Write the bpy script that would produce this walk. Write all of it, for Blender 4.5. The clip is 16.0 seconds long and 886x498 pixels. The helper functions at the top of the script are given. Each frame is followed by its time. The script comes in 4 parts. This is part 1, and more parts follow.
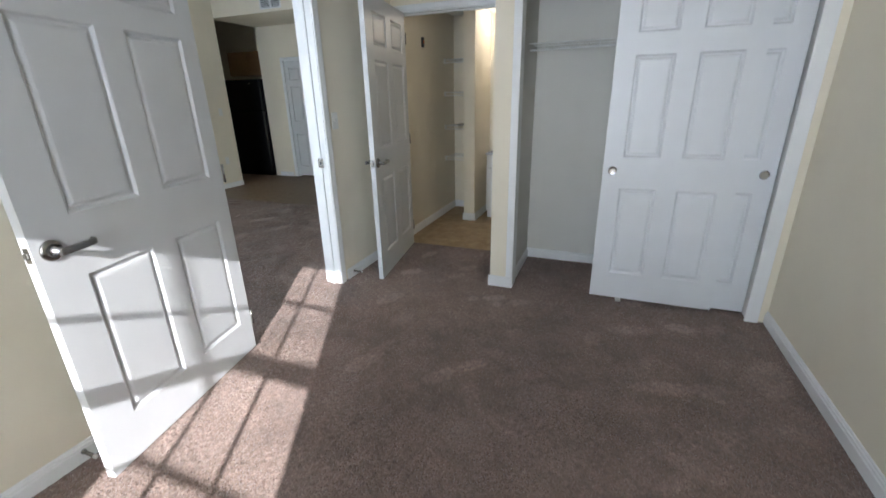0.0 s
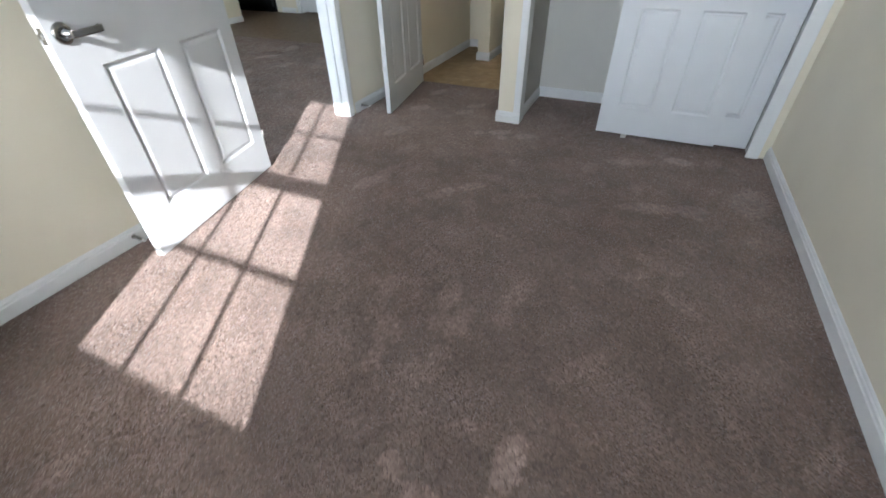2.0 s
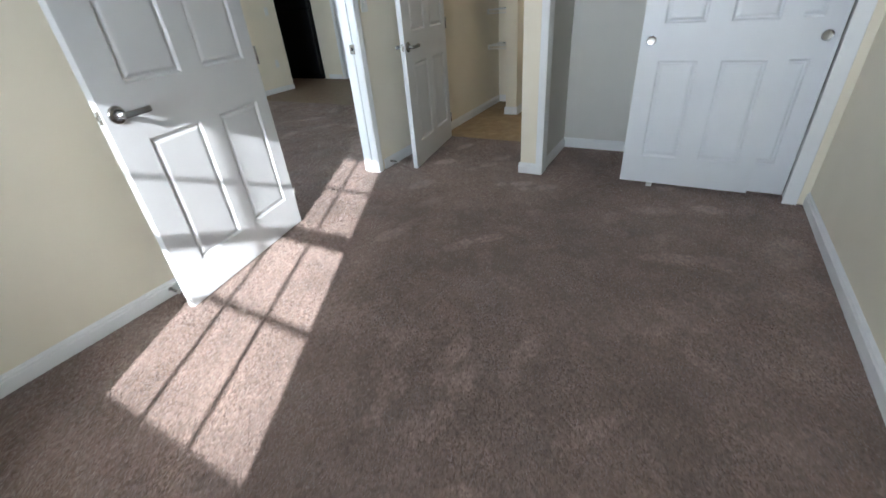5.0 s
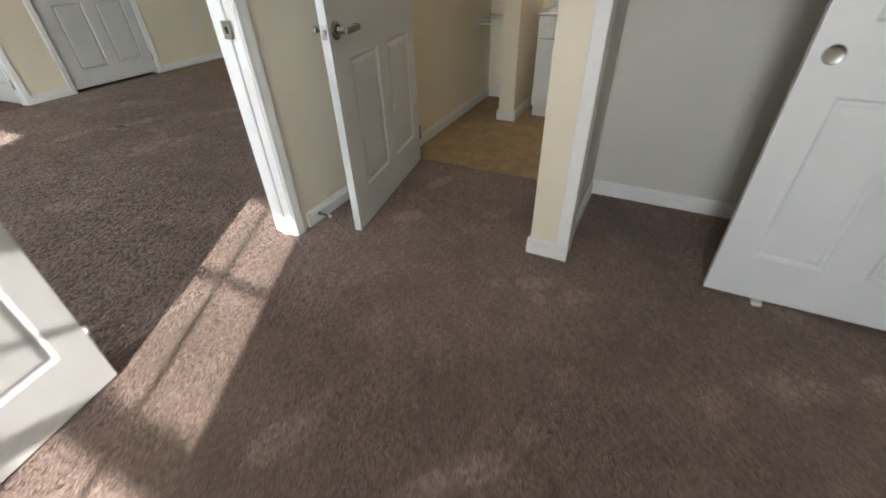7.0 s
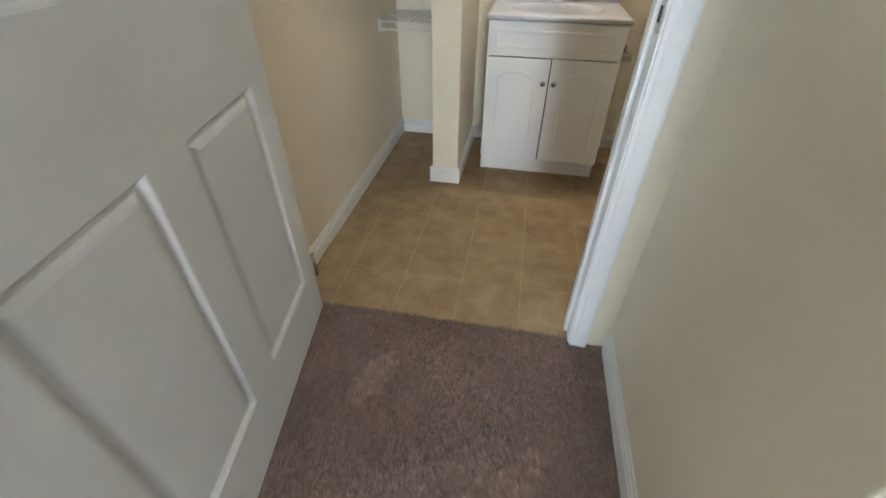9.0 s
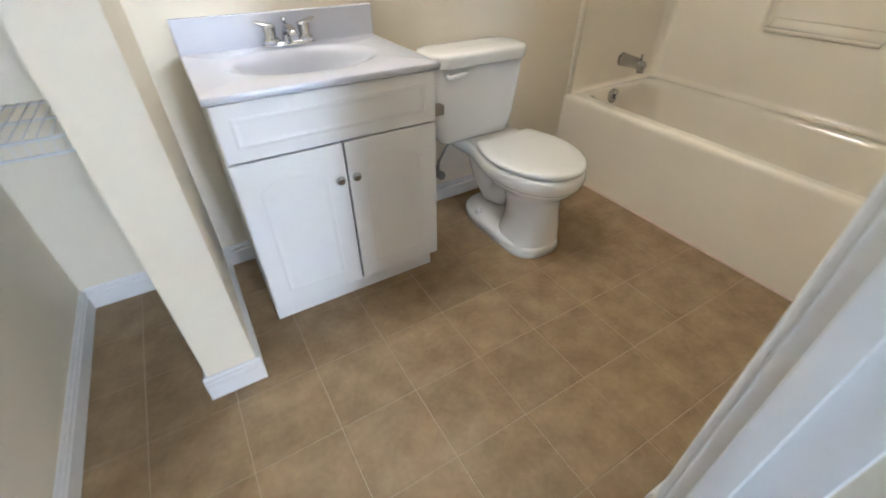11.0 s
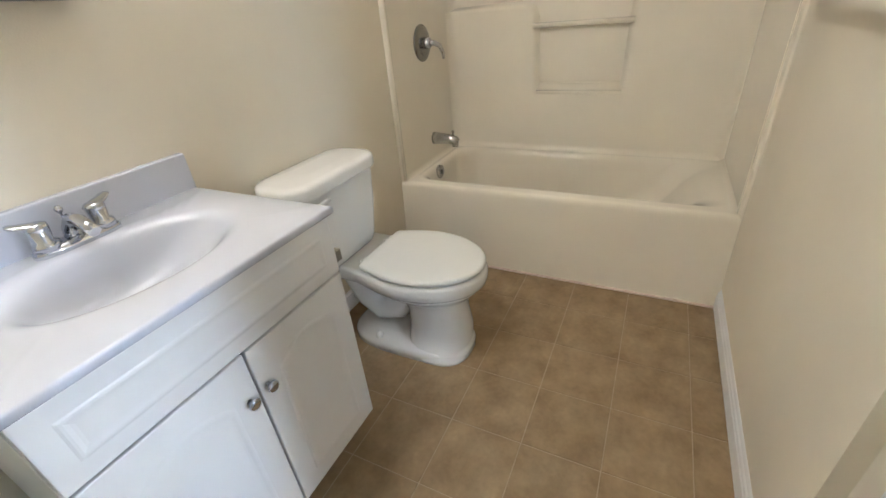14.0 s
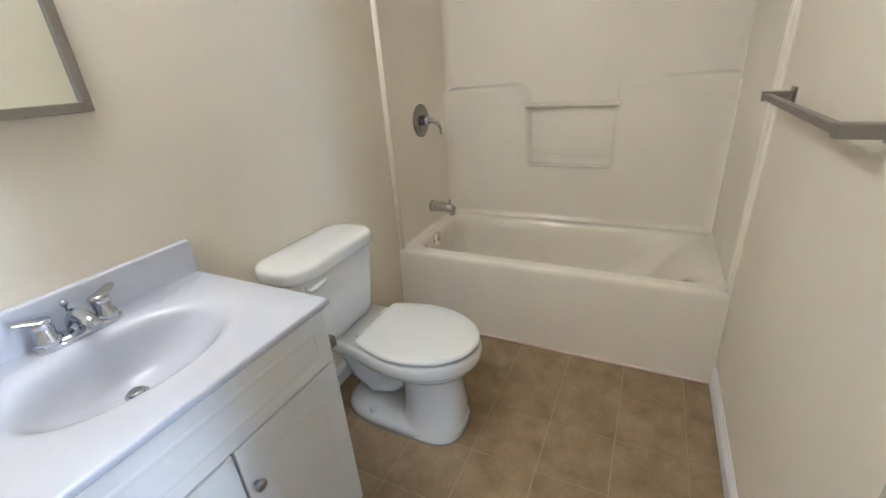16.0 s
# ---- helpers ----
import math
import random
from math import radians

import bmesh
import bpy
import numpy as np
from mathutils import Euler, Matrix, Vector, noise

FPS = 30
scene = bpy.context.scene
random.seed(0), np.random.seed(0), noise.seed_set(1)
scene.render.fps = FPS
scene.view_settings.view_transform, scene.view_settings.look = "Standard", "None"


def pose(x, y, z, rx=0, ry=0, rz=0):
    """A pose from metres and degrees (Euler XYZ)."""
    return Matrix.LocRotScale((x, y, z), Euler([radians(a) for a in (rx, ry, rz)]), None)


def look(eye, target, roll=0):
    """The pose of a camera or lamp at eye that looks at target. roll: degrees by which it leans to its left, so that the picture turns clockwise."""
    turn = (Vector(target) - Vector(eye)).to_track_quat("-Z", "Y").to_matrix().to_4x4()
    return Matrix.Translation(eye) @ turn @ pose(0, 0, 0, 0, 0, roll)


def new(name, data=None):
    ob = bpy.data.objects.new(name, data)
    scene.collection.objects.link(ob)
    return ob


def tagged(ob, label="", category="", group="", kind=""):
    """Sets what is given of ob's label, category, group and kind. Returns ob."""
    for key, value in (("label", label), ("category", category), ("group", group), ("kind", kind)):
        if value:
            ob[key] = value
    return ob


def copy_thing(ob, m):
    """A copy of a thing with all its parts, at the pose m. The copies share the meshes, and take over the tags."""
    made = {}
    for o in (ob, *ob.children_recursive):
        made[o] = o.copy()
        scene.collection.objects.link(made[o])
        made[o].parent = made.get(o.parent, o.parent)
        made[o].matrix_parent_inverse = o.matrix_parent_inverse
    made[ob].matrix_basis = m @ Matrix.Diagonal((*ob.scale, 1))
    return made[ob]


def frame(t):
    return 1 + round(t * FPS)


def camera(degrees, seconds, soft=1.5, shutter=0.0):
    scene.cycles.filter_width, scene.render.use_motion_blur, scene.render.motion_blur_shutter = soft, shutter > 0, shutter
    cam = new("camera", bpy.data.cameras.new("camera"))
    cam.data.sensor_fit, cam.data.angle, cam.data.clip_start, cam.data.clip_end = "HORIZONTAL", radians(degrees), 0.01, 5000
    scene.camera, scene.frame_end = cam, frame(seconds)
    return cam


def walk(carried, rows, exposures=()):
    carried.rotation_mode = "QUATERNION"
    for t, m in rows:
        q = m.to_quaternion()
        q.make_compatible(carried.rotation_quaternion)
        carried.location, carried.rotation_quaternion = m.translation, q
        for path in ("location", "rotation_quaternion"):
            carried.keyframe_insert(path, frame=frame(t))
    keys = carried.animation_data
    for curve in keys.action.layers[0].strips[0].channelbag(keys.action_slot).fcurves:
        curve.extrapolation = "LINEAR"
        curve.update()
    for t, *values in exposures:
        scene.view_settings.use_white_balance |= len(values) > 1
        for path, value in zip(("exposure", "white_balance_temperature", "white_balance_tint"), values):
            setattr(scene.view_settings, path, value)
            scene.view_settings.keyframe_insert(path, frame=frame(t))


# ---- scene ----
PATH = [
    (0, (1.859, -2.844, 1.353), (1.161, -1.097, 0.674), -1.2),
    (0.5, (1.872, -2.85, 1.265), (1.18, -1.156, 0.457), -1.9),
    (1, (1.889, -2.836, 1.226), (1.242, -1.225, 0.234), -3.0),
    (1.5, (1.925, -2.885, 1.163), (1.277, -1.336, 0.077), -3.4),
    (2, (2.007, -3.027, 1.185), (1.353, -1.588, -0.04), -0.9),
    (2.5, (2.165, -3.142, 1.156), (1.422, -1.765, -0.089), -1.6),
    (3, (2.284, -3.208, 1.135), (1.436, -1.933, -0.151), -2.4),
    (3.2, (2.269, -3.246, 1.137), (1.439, -1.979, -0.168), -2.1),
    (5.3, (2.067, -2.793, 1.22), (1.178, -1.319, 0.202), -5.2),
    (5.5, (2.005, -2.649, 1.216), (1.157, -1.171, 0.17), -4.1),
    (6, (1.857, -2.296, 1.208), (0.981, -0.869, 0.114), -2.9),
    (6.5, (1.67, -1.932, 1.185), (0.836, -0.515, 0.047), -3.3),
    (7, (1.474, -1.585, 1.175), (0.727, -0.151, -0.002), -1.8),
    (7.5, (1.287, -1.208, 1.167), (0.514, 0.202, -0.024), -1.0),
    (8, (1.07, -0.878, 1.15), (0.434, 0.563, -0.082), -2.6),
    (8.5, (0.9, -0.557, 1.121), (0.499, 0.947, -0.135), -0.1),
    (8.7, (0.832, -0.424, 1.109), (0.466, 1.094, -0.141), 0.2),
    (10.8, (0.526, 0.682, 1.065), (1.256, 2.089, -0.154), 0.6),
    (11, (0.528, 0.755, 1.058), (1.344, 2.111, -0.165), -0.2),
    (11.5, (0.587, 0.955, 1.04), (1.557, 2.198, -0.19), -2.6),
    (12, (0.604, 1.105, 1.028), (1.783, 2.152, -0.203), -6.1),
    (12.5, (0.565, 1.215, 1.041), (1.958, 2.023, -0.145), -6.9),
    (13, (0.526, 1.212, 1.077), (1.981, 2.032, -0.023), -7.2),
    (13.5, (0.504, 1.198, 1.106), (2.005, 2.021, 0.072), -6.2),
    (14, (0.509, 1.194, 1.124), (2.037, 2.01, 0.125), -5.2),
    (14.5, (0.518, 1.197, 1.139), (2.078, 2.02, 0.195), -5.0),
    (15, (0.525, 1.2, 1.158), (2.11, 2.033, 0.267), -4.8),
    (15.5, (0.532, 1.199, 1.19), (2.142, 2.032, 0.346), -4.5),
    (16, (0.535, 1.181, 1.232), (2.162, 2.024, 0.431), -4.3),
]
cam = camera(93.6, 16.0, shutter=0.4)
EXPOSURES = [(0.0, 1.48, 6150, 11), (1.0, 1.50, 6050, 10), (3.0, 1.84, 6000, 10), (5.5, 1.6, 6000, 9), (7.0, 1.6, 6900, 12), (8.0, 2.12, 6450, 9), (8.5, 2.26, 6350, 9), (11.0, 2.98, 5500, 12), (13.5, 2.98, 5500, 11), (16.0, 2.94, 5150, 11)]
walk(cam, [(t, look(eye, target, roll)) for t, eye, target, roll in PATH], EXPOSURES)

# ---- world, sun, large lights ----
world = bpy.data.worlds.new("world")
scene.world = world
world.use_nodes = True
sky = world.node_tree.nodes.new("ShaderNodeTexSky")
sky.sky_type = "NISHITA"
sky.sun_disc = False
SUN_TRAVEL = Vector((-0.513, 1.0, -0.485)).normalized()
sky.sun_elevation = math.asin(-SUN_TRAVEL.z)
sky.sun_rotation = math.atan2(-SUN_TRAVEL.x, -SUN_TRAVEL.y)
bg = world.node_tree.nodes["Background"]
bg.inputs["Strength"].default_value = 0.12
world.node_tree.links.new(sky.outputs["Color"], bg.inputs["Color"])


def lamp(name, kind, m, energy, color, **settings):
    data = bpy.data.lights.new(name, kind)
    data.energy, data.color = energy, color
    if kind == "AREA":
        data.shape, data.size, data.size_y = "RECTANGLE", settings["size"], settings["size_y"]
        data.spread = radians(settings["spread"])
    if kind == "SUN":
        data.angle = radians(0.5)
    if kind == "POINT":
        data.shadow_soft_size = settings["soft"]
    ob = new(name, data)
    ob.matrix_world = m
    return ob


lamp("sun", "SUN", look((6, -9, 6), Vector((6, -9, 6)) + SUN_TRAVEL), 5.0, (1.0, 0.99, 0.975))
# daylight standing in the two window openings
lamp("window_daylight_bedroom", "AREA", look((1.614, -4.40, 1.4), (1.70, 0, 2.5)), 12.6, (0.82, 0.905, 1.0), size=0.78, size_y=1.25, spread=130)
lamp("window_daylight_living", "AREA", look((-1.75, -4.40, 1.4), (-1.75, 0, 1.0)), 32, (0.74, 0.87, 1.0), size=1.6, size_y=1.25, spread=180)
# the lit globes of the bar over the bathroom mirror
for bulb_x in (0.66, 0.845, 1.03):
    lamp("vanity_bulb_light", "POINT", pose(bulb_x, 2.085, 2.20), 0.86, (1.0, 0.91, 0.79), soft=0.07)

# ---- materials ----


def material(name, color, rough=0.6, metal=0.0, grain=0.0, grain_scale=200.0, mottle=0.0, mottle_scale=3.0, tint=None, bump=0.0, bump_scale=300.0, per_piece=0.0, coat=0.0, spec=0.5, per_island=0.0, sheen=0.0):
    """A surface with fine grain, broad mottling and relief, at real size."""
    mat = bpy.data.materials.new(name)
    mat.use_nodes = True
    nt = mat.node_tree
    N, L = nt.nodes, nt.links
    bsdf = N["Principled BSDF"]
    bsdf.inputs["Roughness"].default_value = rough
    bsdf.inputs["Metallic"].default_value = metal
    bsdf.inputs["Coat Weight"].default_value = coat
    bsdf.inputs["Specular IOR Level"].default_value = spec
    bsdf.inputs["Sheen Weight"].default_value = sheen
    bsdf.inputs["Sheen Roughness"].default_value = 0.45
    coord = N.new("ShaderNodeTexCoord")
    where = coord.outputs["Object"]
    if per_piece:
        place = N.new("ShaderNodeObjectInfo")
        shift = N.new("ShaderNodeVectorMath")
        L.new(where, shift.inputs[0])
        L.new(place.outputs["Location"], shift.inputs[1])
        where = shift.outputs["Vector"]
    base = N.new("ShaderNodeRGB")
    base.outputs[0].default_value = (*color, 1)
    out = base.outputs[0]

    def noise_tex(scale, detail, lo, hi):
        tex = N.new("ShaderNodeTexNoise")
        tex.inputs["Scale"].default_value = scale
        tex.inputs["Detail"].default_value = detail
        L.new(where, tex.inputs["Vector"])
        ramp = N.new("ShaderNodeMapRange")
        ramp.inputs["From Min"].default_value, ramp.inputs["From Max"].default_value = 0.3, 0.7
        ramp.inputs["To Min"].default_value, ramp.inputs["To Max"].default_value = lo, hi
        L.new(tex.outputs["Fac"], ramp.inputs["Value"])
        return ramp.outputs["Result"]

    def mix(mode, fac, a, b):
        m = N.new("ShaderNodeMix")
        m.data_type, m.blend_type = "RGBA", mode
        if isinstance(fac, float):
            m.inputs["Factor"].default_value = fac
        else:
            L.new(fac, m.inputs["Factor"])
        L.new(a, m.inputs["A"])
        L.new(b, m.inputs["B"])
        return m.outputs["Result"]

    if tint:
        other = N.new("ShaderNodeRGB")
        other.outputs[0].default_value = (*tint, 1)
        out = mix("MIX", noise_tex(mottle_scale, 5.0, 0.0, 1.0), out, other.outputs[0])

    def scaled(value, source):
        m = N.new("ShaderNodeMix")
        m.data_type, m.blend_type = "RGBA", "MULTIPLY"
        m.inputs["Factor"].default_value = 1.0
        L.new(source, m.inputs["A"])
        comb = N.new("ShaderNodeCombineColor")
        for k in ("Red", "Green", "Blue"):
            L.new(value, comb.inputs[k])
        L.new(comb.outputs[0], m.inputs["B"])
        return m.outputs["Result"]

    if mottle:
        out = scaled(noise_tex(mottle_scale * 1.7, 4.0, 1 - mottle, 1 + mottle), out)
    if grain:
        out = scaled(noise_tex(grain_scale, 3.0, 1 - grain, 1 + grain), out)
    if per_piece:
        info = N.new("ShaderNodeObjectInfo")
        r = N.new("ShaderNodeMapRange")
        r.inputs["To Min"].default_value, r.inputs["To Max"].default_value = 1 - per_piece, 1 + per_piece
        L.new(info.outputs["Random"], r.inputs["Value"])
        out = scaled(r.outputs["Result"], out)
    if per_island:
        geo = N.new("ShaderNodeNewGeometry")
        r = N.new("ShaderNodeMapRange")
        r.inputs["To Min"].default_value, r.inputs["To Max"].default_value = 1 - per_island, 1 + per_island
        L.new(geo.outputs["Random Per Island"], r.inputs["Value"])
        out = scaled(r.outputs["Result"], out)
    L.new(out, bsdf.inputs["Base Color"])
    rr = noise_tex(mottle_scale * 2.3 + 4, 3.0, max(rough - (0.06 if rough > 0.45 else 0.015), 0.02), min(rough + (0.06 if rough > 0.45 else 0.015), 1.0))
    L.new(rr, bsdf.inputs["Roughness"])
    if bump:
        tex = N.new("ShaderNodeTexNoise")
        tex.inputs["Scale"].default_value, tex.inputs["Detail"].default_value = bump_scale, 4.0
        L.new(where, tex.inputs["Vector"])
        b = N.new("ShaderNodeBump")
        b.inputs["Strength"].default_value, b.inputs["Distance"].default_value = min(bump, 1.0), 0.002 * max(bump, 1.0)
        L.new(tex.outputs["Fac"], b.inputs["Height"])
        L.new(b.outputs["Normal"], bsdf.inputs["Normal"])
    return mat


PAINT = material("cream_wall_paint", (0.795, 0.728, 0.590), 0.62, mottle=0.03, mottle_scale=1.2, bump=0.25, bump_scale=260)
# wall paint darkened and greyed, with the closet's shade put into the colour
CLOSET_SHADE_PAINT = material("shaded_wall_paint", (0.66, 0.635, 0.58), 0.65, mottle=0.03, mottle_scale=1.2, bump=0.25, bump_scale=260)
CEILING_PAINT = material("ceiling_paint", (0.78, 0.77, 0.74), 0.8, mottle=0.02, bump=0.5, bump_scale=140)
TRIM = material("white_trim_paint", (0.80, 0.80, 0.79), 0.38, mottle=0.02, mottle_scale=4, bump=0.08, bump_scale=120)
# white door paint in two copies: this one brightened for the closet's window light
CLOSET_DOOR = material("white_door_paint_lifted", (0.72, 0.73, 0.745), 0.40, mottle=0.02, mottle_scale=3, bump=0.12, bump_scale=160)
# darkened copy: takes down the sun on the open bedroom leaf
DOOR = material("white_door_paint_dimmed", (0.62, 0.625, 0.63), 0.42, mottle=0.02, mottle_scale=3, bump=0.12, bump_scale=160)
CARPET = material("brown_carpet", (0.215, 0.155, 0.128), 0.95, grain=0.25, grain_scale=170, mottle=0.13, mottle_scale=2.6, tint=(0.25, 0.183, 0.153), bump=3.0, bump_scale=230, spec=0.1)
# five brightnesses of one yarn: light off flat-lying to brushed-up pile, as colour
NAP_LIGHT_TUFTS = [material("carpet_pile", (0.205 * k, 0.142 * k, 0.115 * k), 0.70, mottle=0.13, mottle_scale=5.5, tint=(0.235 * k, 0.168 * k, 0.139 * k), spec=0.4, per_island=0.15, sheen=0.65) for k in (0.78, 0.98, 1.20, 1.44, 1.70)]
TILE = material("tan_vinyl_tile", (0.282, 0.194, 0.100), 0.52, grain=0.07, grain_scale=60, mottle=0.13, mottle_scale=8, tint=(0.385, 0.284, 0.162), bump=0.15, bump_scale=30, per_piece=0.05, spec=0.35)
GROUT = material("vinyl_joint", (0.46, 0.36, 0.235), 0.6, grain=0.1)
VINYL_FAR = material("kitchen_vinyl", (0.17, 0.115, 0.075), 0.5, mottle=0.12, mottle_scale=6)
METAL = material("satin_nickel", (0.48, 0.47, 0.45), 0.24, 1.0, mottle=0.03)
CHROME = material("chrome", (0.56, 0.58, 0.62), 0.07, 1.0, mottle=0.01)
# nickel with its dark reflections of the room put into the colour
LEVER_METAL = material("nickel_dark_reflecting", (0.30, 0.29, 0.275), 0.20, 1.0, mottle=0.05)
DARK_METAL = material("brushed_dark_nickel", (0.34, 0.32, 0.29), 0.38, 1.0, mottle=0.04)
PORCELAIN = material("white_porcelain", (0.80, 0.79, 0.76), 0.10, mottle=0.01, coat=0.4)
SEAT_PLASTIC = material("white_seat_plastic", (0.82, 0.82, 0.79), 0.22, mottle=0.01)
MARBLE = material("cultured_marble", (0.61, 0.628, 0.695), 0.20, mottle=0.015, coat=0.15)
CABINET = material("white_cabinet_foil", (0.80, 0.80, 0.79), 0.32, mottle=0.015)
TUB = material("white_tub_acrylic", (0.885, 0.82, 0.69), 0.11, mottle=0.015, coat=0.5, bump=0.03, bump_scale=12)
BLACK = material("black_appliance", (0.006, 0.006, 0.007), 0.25, mottle=0.05)
# near-black colour standing for shade in gaps, bolt holes and the duct
SHADOW_GAP = material("gap_shade", (0.02, 0.02, 0.02), 0.9)
OAK = material("oak_cabinet", (0.30, 0.16, 0.07), 0.45, grain=0.15, grain_scale=40, mottle=0.1)
WIRE = material("white_wire_coating", (0.78, 0.78, 0.76), 0.35)
PLASTIC = material("white_plastic", (0.76, 0.75, 0.70), 0.4)
CAULK = material("pink_caulk", (0.72, 0.58, 0.50), 0.6, mottle=0.06, mottle_scale=12)
EARTH = material("outdoor_ground", (0.10, 0.12, 0.06), 0.95, grain=0.3, grain_scale=8, mottle=0.2, mottle_scale=0.4)
RUBBER = material("dark_rubber", (0.05, 0.05, 0.05), 0.7)
AMBER = material("amber_plastic", (0.45, 0.12, 0.02), 0.4)

MIRROR = bpy.data.materials.new("mirror_glass")
MIRROR.use_nodes = True
MIRROR.node_tree.nodes["Principled BSDF"].inputs["Metallic"].default_value = 1.0
MIRROR.node_tree.nodes["Principled BSDF"].inputs["Roughness"].default_value = 0.02
MIRROR.node_tree.nodes["Principled BSDF"].inputs["Base Color"].default_value = (0.86, 0.90, 0.87, 1)
GLASS = bpy.data.materials.new("window_glass")
GLASS.use_nodes = True
GLASS.node_tree.nodes["Principled BSDF"].inputs["Transmission Weight"].default_value = 1.0
GLASS.node_tree.nodes["Principled BSDF"].inputs["Roughness"].default_value = 0.0
GLASS.node_tree.nodes["Principled BSDF"].inputs["IOR"].default_value = 1.05
GLOBE = bpy.data.materials.new("lit_globe")
GLOBE.use_nodes = True
GLOBE.node_tree.nodes["Principled BSDF"].inputs["Emission Color"].default_value = (1.0, 0.82, 0.6, 1)
GLOBE.node_tree.nodes["Principled BSDF"].inputs["Emission Strength"].default_value = 4.0

# ---- mesh helpers ----


def box(bm, x0, x1, y0, y1, z0, z1, bevel=0.0, segments=2):
    made = bmesh.ops.create_cube(bm, size=1.0)["verts"]
    for v in made:
        v.co = Vector(((x0 + x1) / 2 + v.co.x * (x1 - x0), (y0 + y1) / 2 + v.co.y * (y1 - y0), (z0 + z1) / 2 + v.co.z * (z1 - z0)))
    if bevel:
        edges = list({e for v in made for e in v.link_edges})
        bmesh.ops.bevel(bm, geom=edges, offset=bevel, segments=segments, affect="EDGES", profile=0.5)
    return bm


def boxed(x0, x1, y0, y1, z0, z1, bevel=0.0, segments=2):
    return box(bmesh.new(), x0, x1, y0, y1, z0, z1, bevel, segments)


def tube(bm, points, radius, sides=12, caps=True):
    """A round bar along points; radius is one number or one for each point."""
    pts = [Vector(p) for p in points]
    radii = radius if isinstance(radius, (list, tuple)) else [radius] * len(pts)
    rings, normal = [], None
    for i, p in enumerate(pts):
        way = (pts[min(i + 1, len(pts) - 1)] - pts[max(i - 1, 0)]).normalized()
        if normal is None:
            normal = way.orthogonal().normalized()
        normal = (normal - way * normal.dot(way)).normalized()
        side = way.cross(normal)
        rings.append([bm.verts.new(p + radii[i] * (math.cos(2 * math.pi * k / sides) * normal + math.sin(2 * math.pi * k / sides) * side)) for k in range(sides)])
    for a, b in zip(rings, rings[1:]):
        for k in range(sides):
            f = bm.faces.new((a[k], a[(k + 1) % sides], b[(k + 1) % sides], b[k]))
            f.smooth = True
    if caps:
        bm.faces.new(rings[0][::-1])
        bm.faces.new(rings[-1])
    return bm


def loft(bm, rings, close_start=True, close_end=True, smooth=True):
    """Skin over closed rings of equal count."""
    made = [[bm.verts.new(p) for p in ring] for ring in rings]
    n = len(made[0])
    for a, b in zip(made, made[1:]):
        for k in range(n):
            f = bm.faces.new((a[k], a[(k + 1) % n], b[(k + 1) % n], b[k]))
            f.smooth = smooth
    if close_start:
        bm.faces.new(made[0][::-1])
    if close_end:
        bm.faces.new(made[-1])
    return bm


def strip(bm, rows):
    """An open skin between rows of points, with nothing behind it."""
    made = [[bm.verts.new(p) for p in row] for row in rows]
    for u, v in zip(made, made[1:]):
        for k in range(len(u) - 1):
            f = bm.faces.new((u[k], u[k + 1], v[k + 1], v[k]))
            f.smooth = True
    return bm


def egg(cx, cy, half, front, back, z, count=36, power=2.0):
    """A ring round (cx, cy): half its width, its reach to -y (front) and to +y (back)."""
    pts = []
    for k in range(count):
        a = 2 * math.pi * k / count
        c, s = math.cos(a), math.sin(a)
        ex = math.copysign(abs(c) ** (2 / power), c)
        ey = math.copysign(abs(s) ** (2 / power), s)
        pts.append((cx + half * ex, cy + (back if ey > 0 else front) * ey, z))
    return pts


def round_rect(x0, x1, y0, y1, r, z, steps=6):
    pts = []
    for cx, cy, a0 in ((x1 - r, y1 - r, 0), (x0 + r, y1 - r, 90), (x0 + r, y0 + r, 180), (x1 - r, y0 + r, 270)):
        for k in range(steps + 1):
            a = radians(a0 + 90 * k / steps)
            pts.append((cx + r * math.cos(a), cy + r * math.sin(a), z))
    return pts


def mesh_object(name, bm, mat):
    bmesh.ops.recalc_face_normals(bm, faces=bm.faces[:])
    data = bpy.data.meshes.new(name)
    bm.to_mesh(data)
    bm.free()
    data.materials.append(mat)
    return new(name, data)


def part(name, bm, mat, parent, label=""):
    ob = mesh_object(name, bm, mat)
    ob.parent = parent
    return tagged(ob, label)


def thing(name, m, label, category, group="", kind=""):
    ob = new(name)
    ob.empty_display_size = 0.1
    ob.matrix_world = m
    return tagged(ob, label, category, group, kind)


def single(name, bm, mat, label, category, group="", kind=""):
    return tagged(mesh_object(name, bm, mat), label, category, group, kind)


def setting(name, boxes, mat, label, category, bevel=0.0):
    bm = bmesh.new()
    for b in boxes:
        box(bm, *b, bevel=bevel)
    return single(name, bm, mat, label, category, kind="structure")


# ---- the setting ----
WEST, EAST, SOUTH = 0.0, 2.872, -4.28
BED_H, BATH_H, LIV_H = 2.44, 2.25, 2.95
HEAD = 2.045

ground = bmesh.new()
bmesh.ops.create_grid(ground, x_segments=8, y_segments=8, size=400)
for v in ground.verts:
    v.co.z = -0.35
single("ground", ground, EARTH, "open grassy ground outside the windows", "ground", kind="structure")

setting("floor_bedroom", [(-0.06, EAST, SOUTH, 0.0, -0.15, 0), (-0.06, 1.094, 0.0, 0.727, -0.15, 0), (1.094, EAST, 0.0, 0.712, -0.15, 0)], CARPET, "brown cut-pile carpet with trodden nap marks", "carpet")
setting("floor_living", [(-5.2, -0.06, SOUTH, 1.72, -0.15, 0)], CARPET, "brown cut-pile carpet in the living room", "carpet")
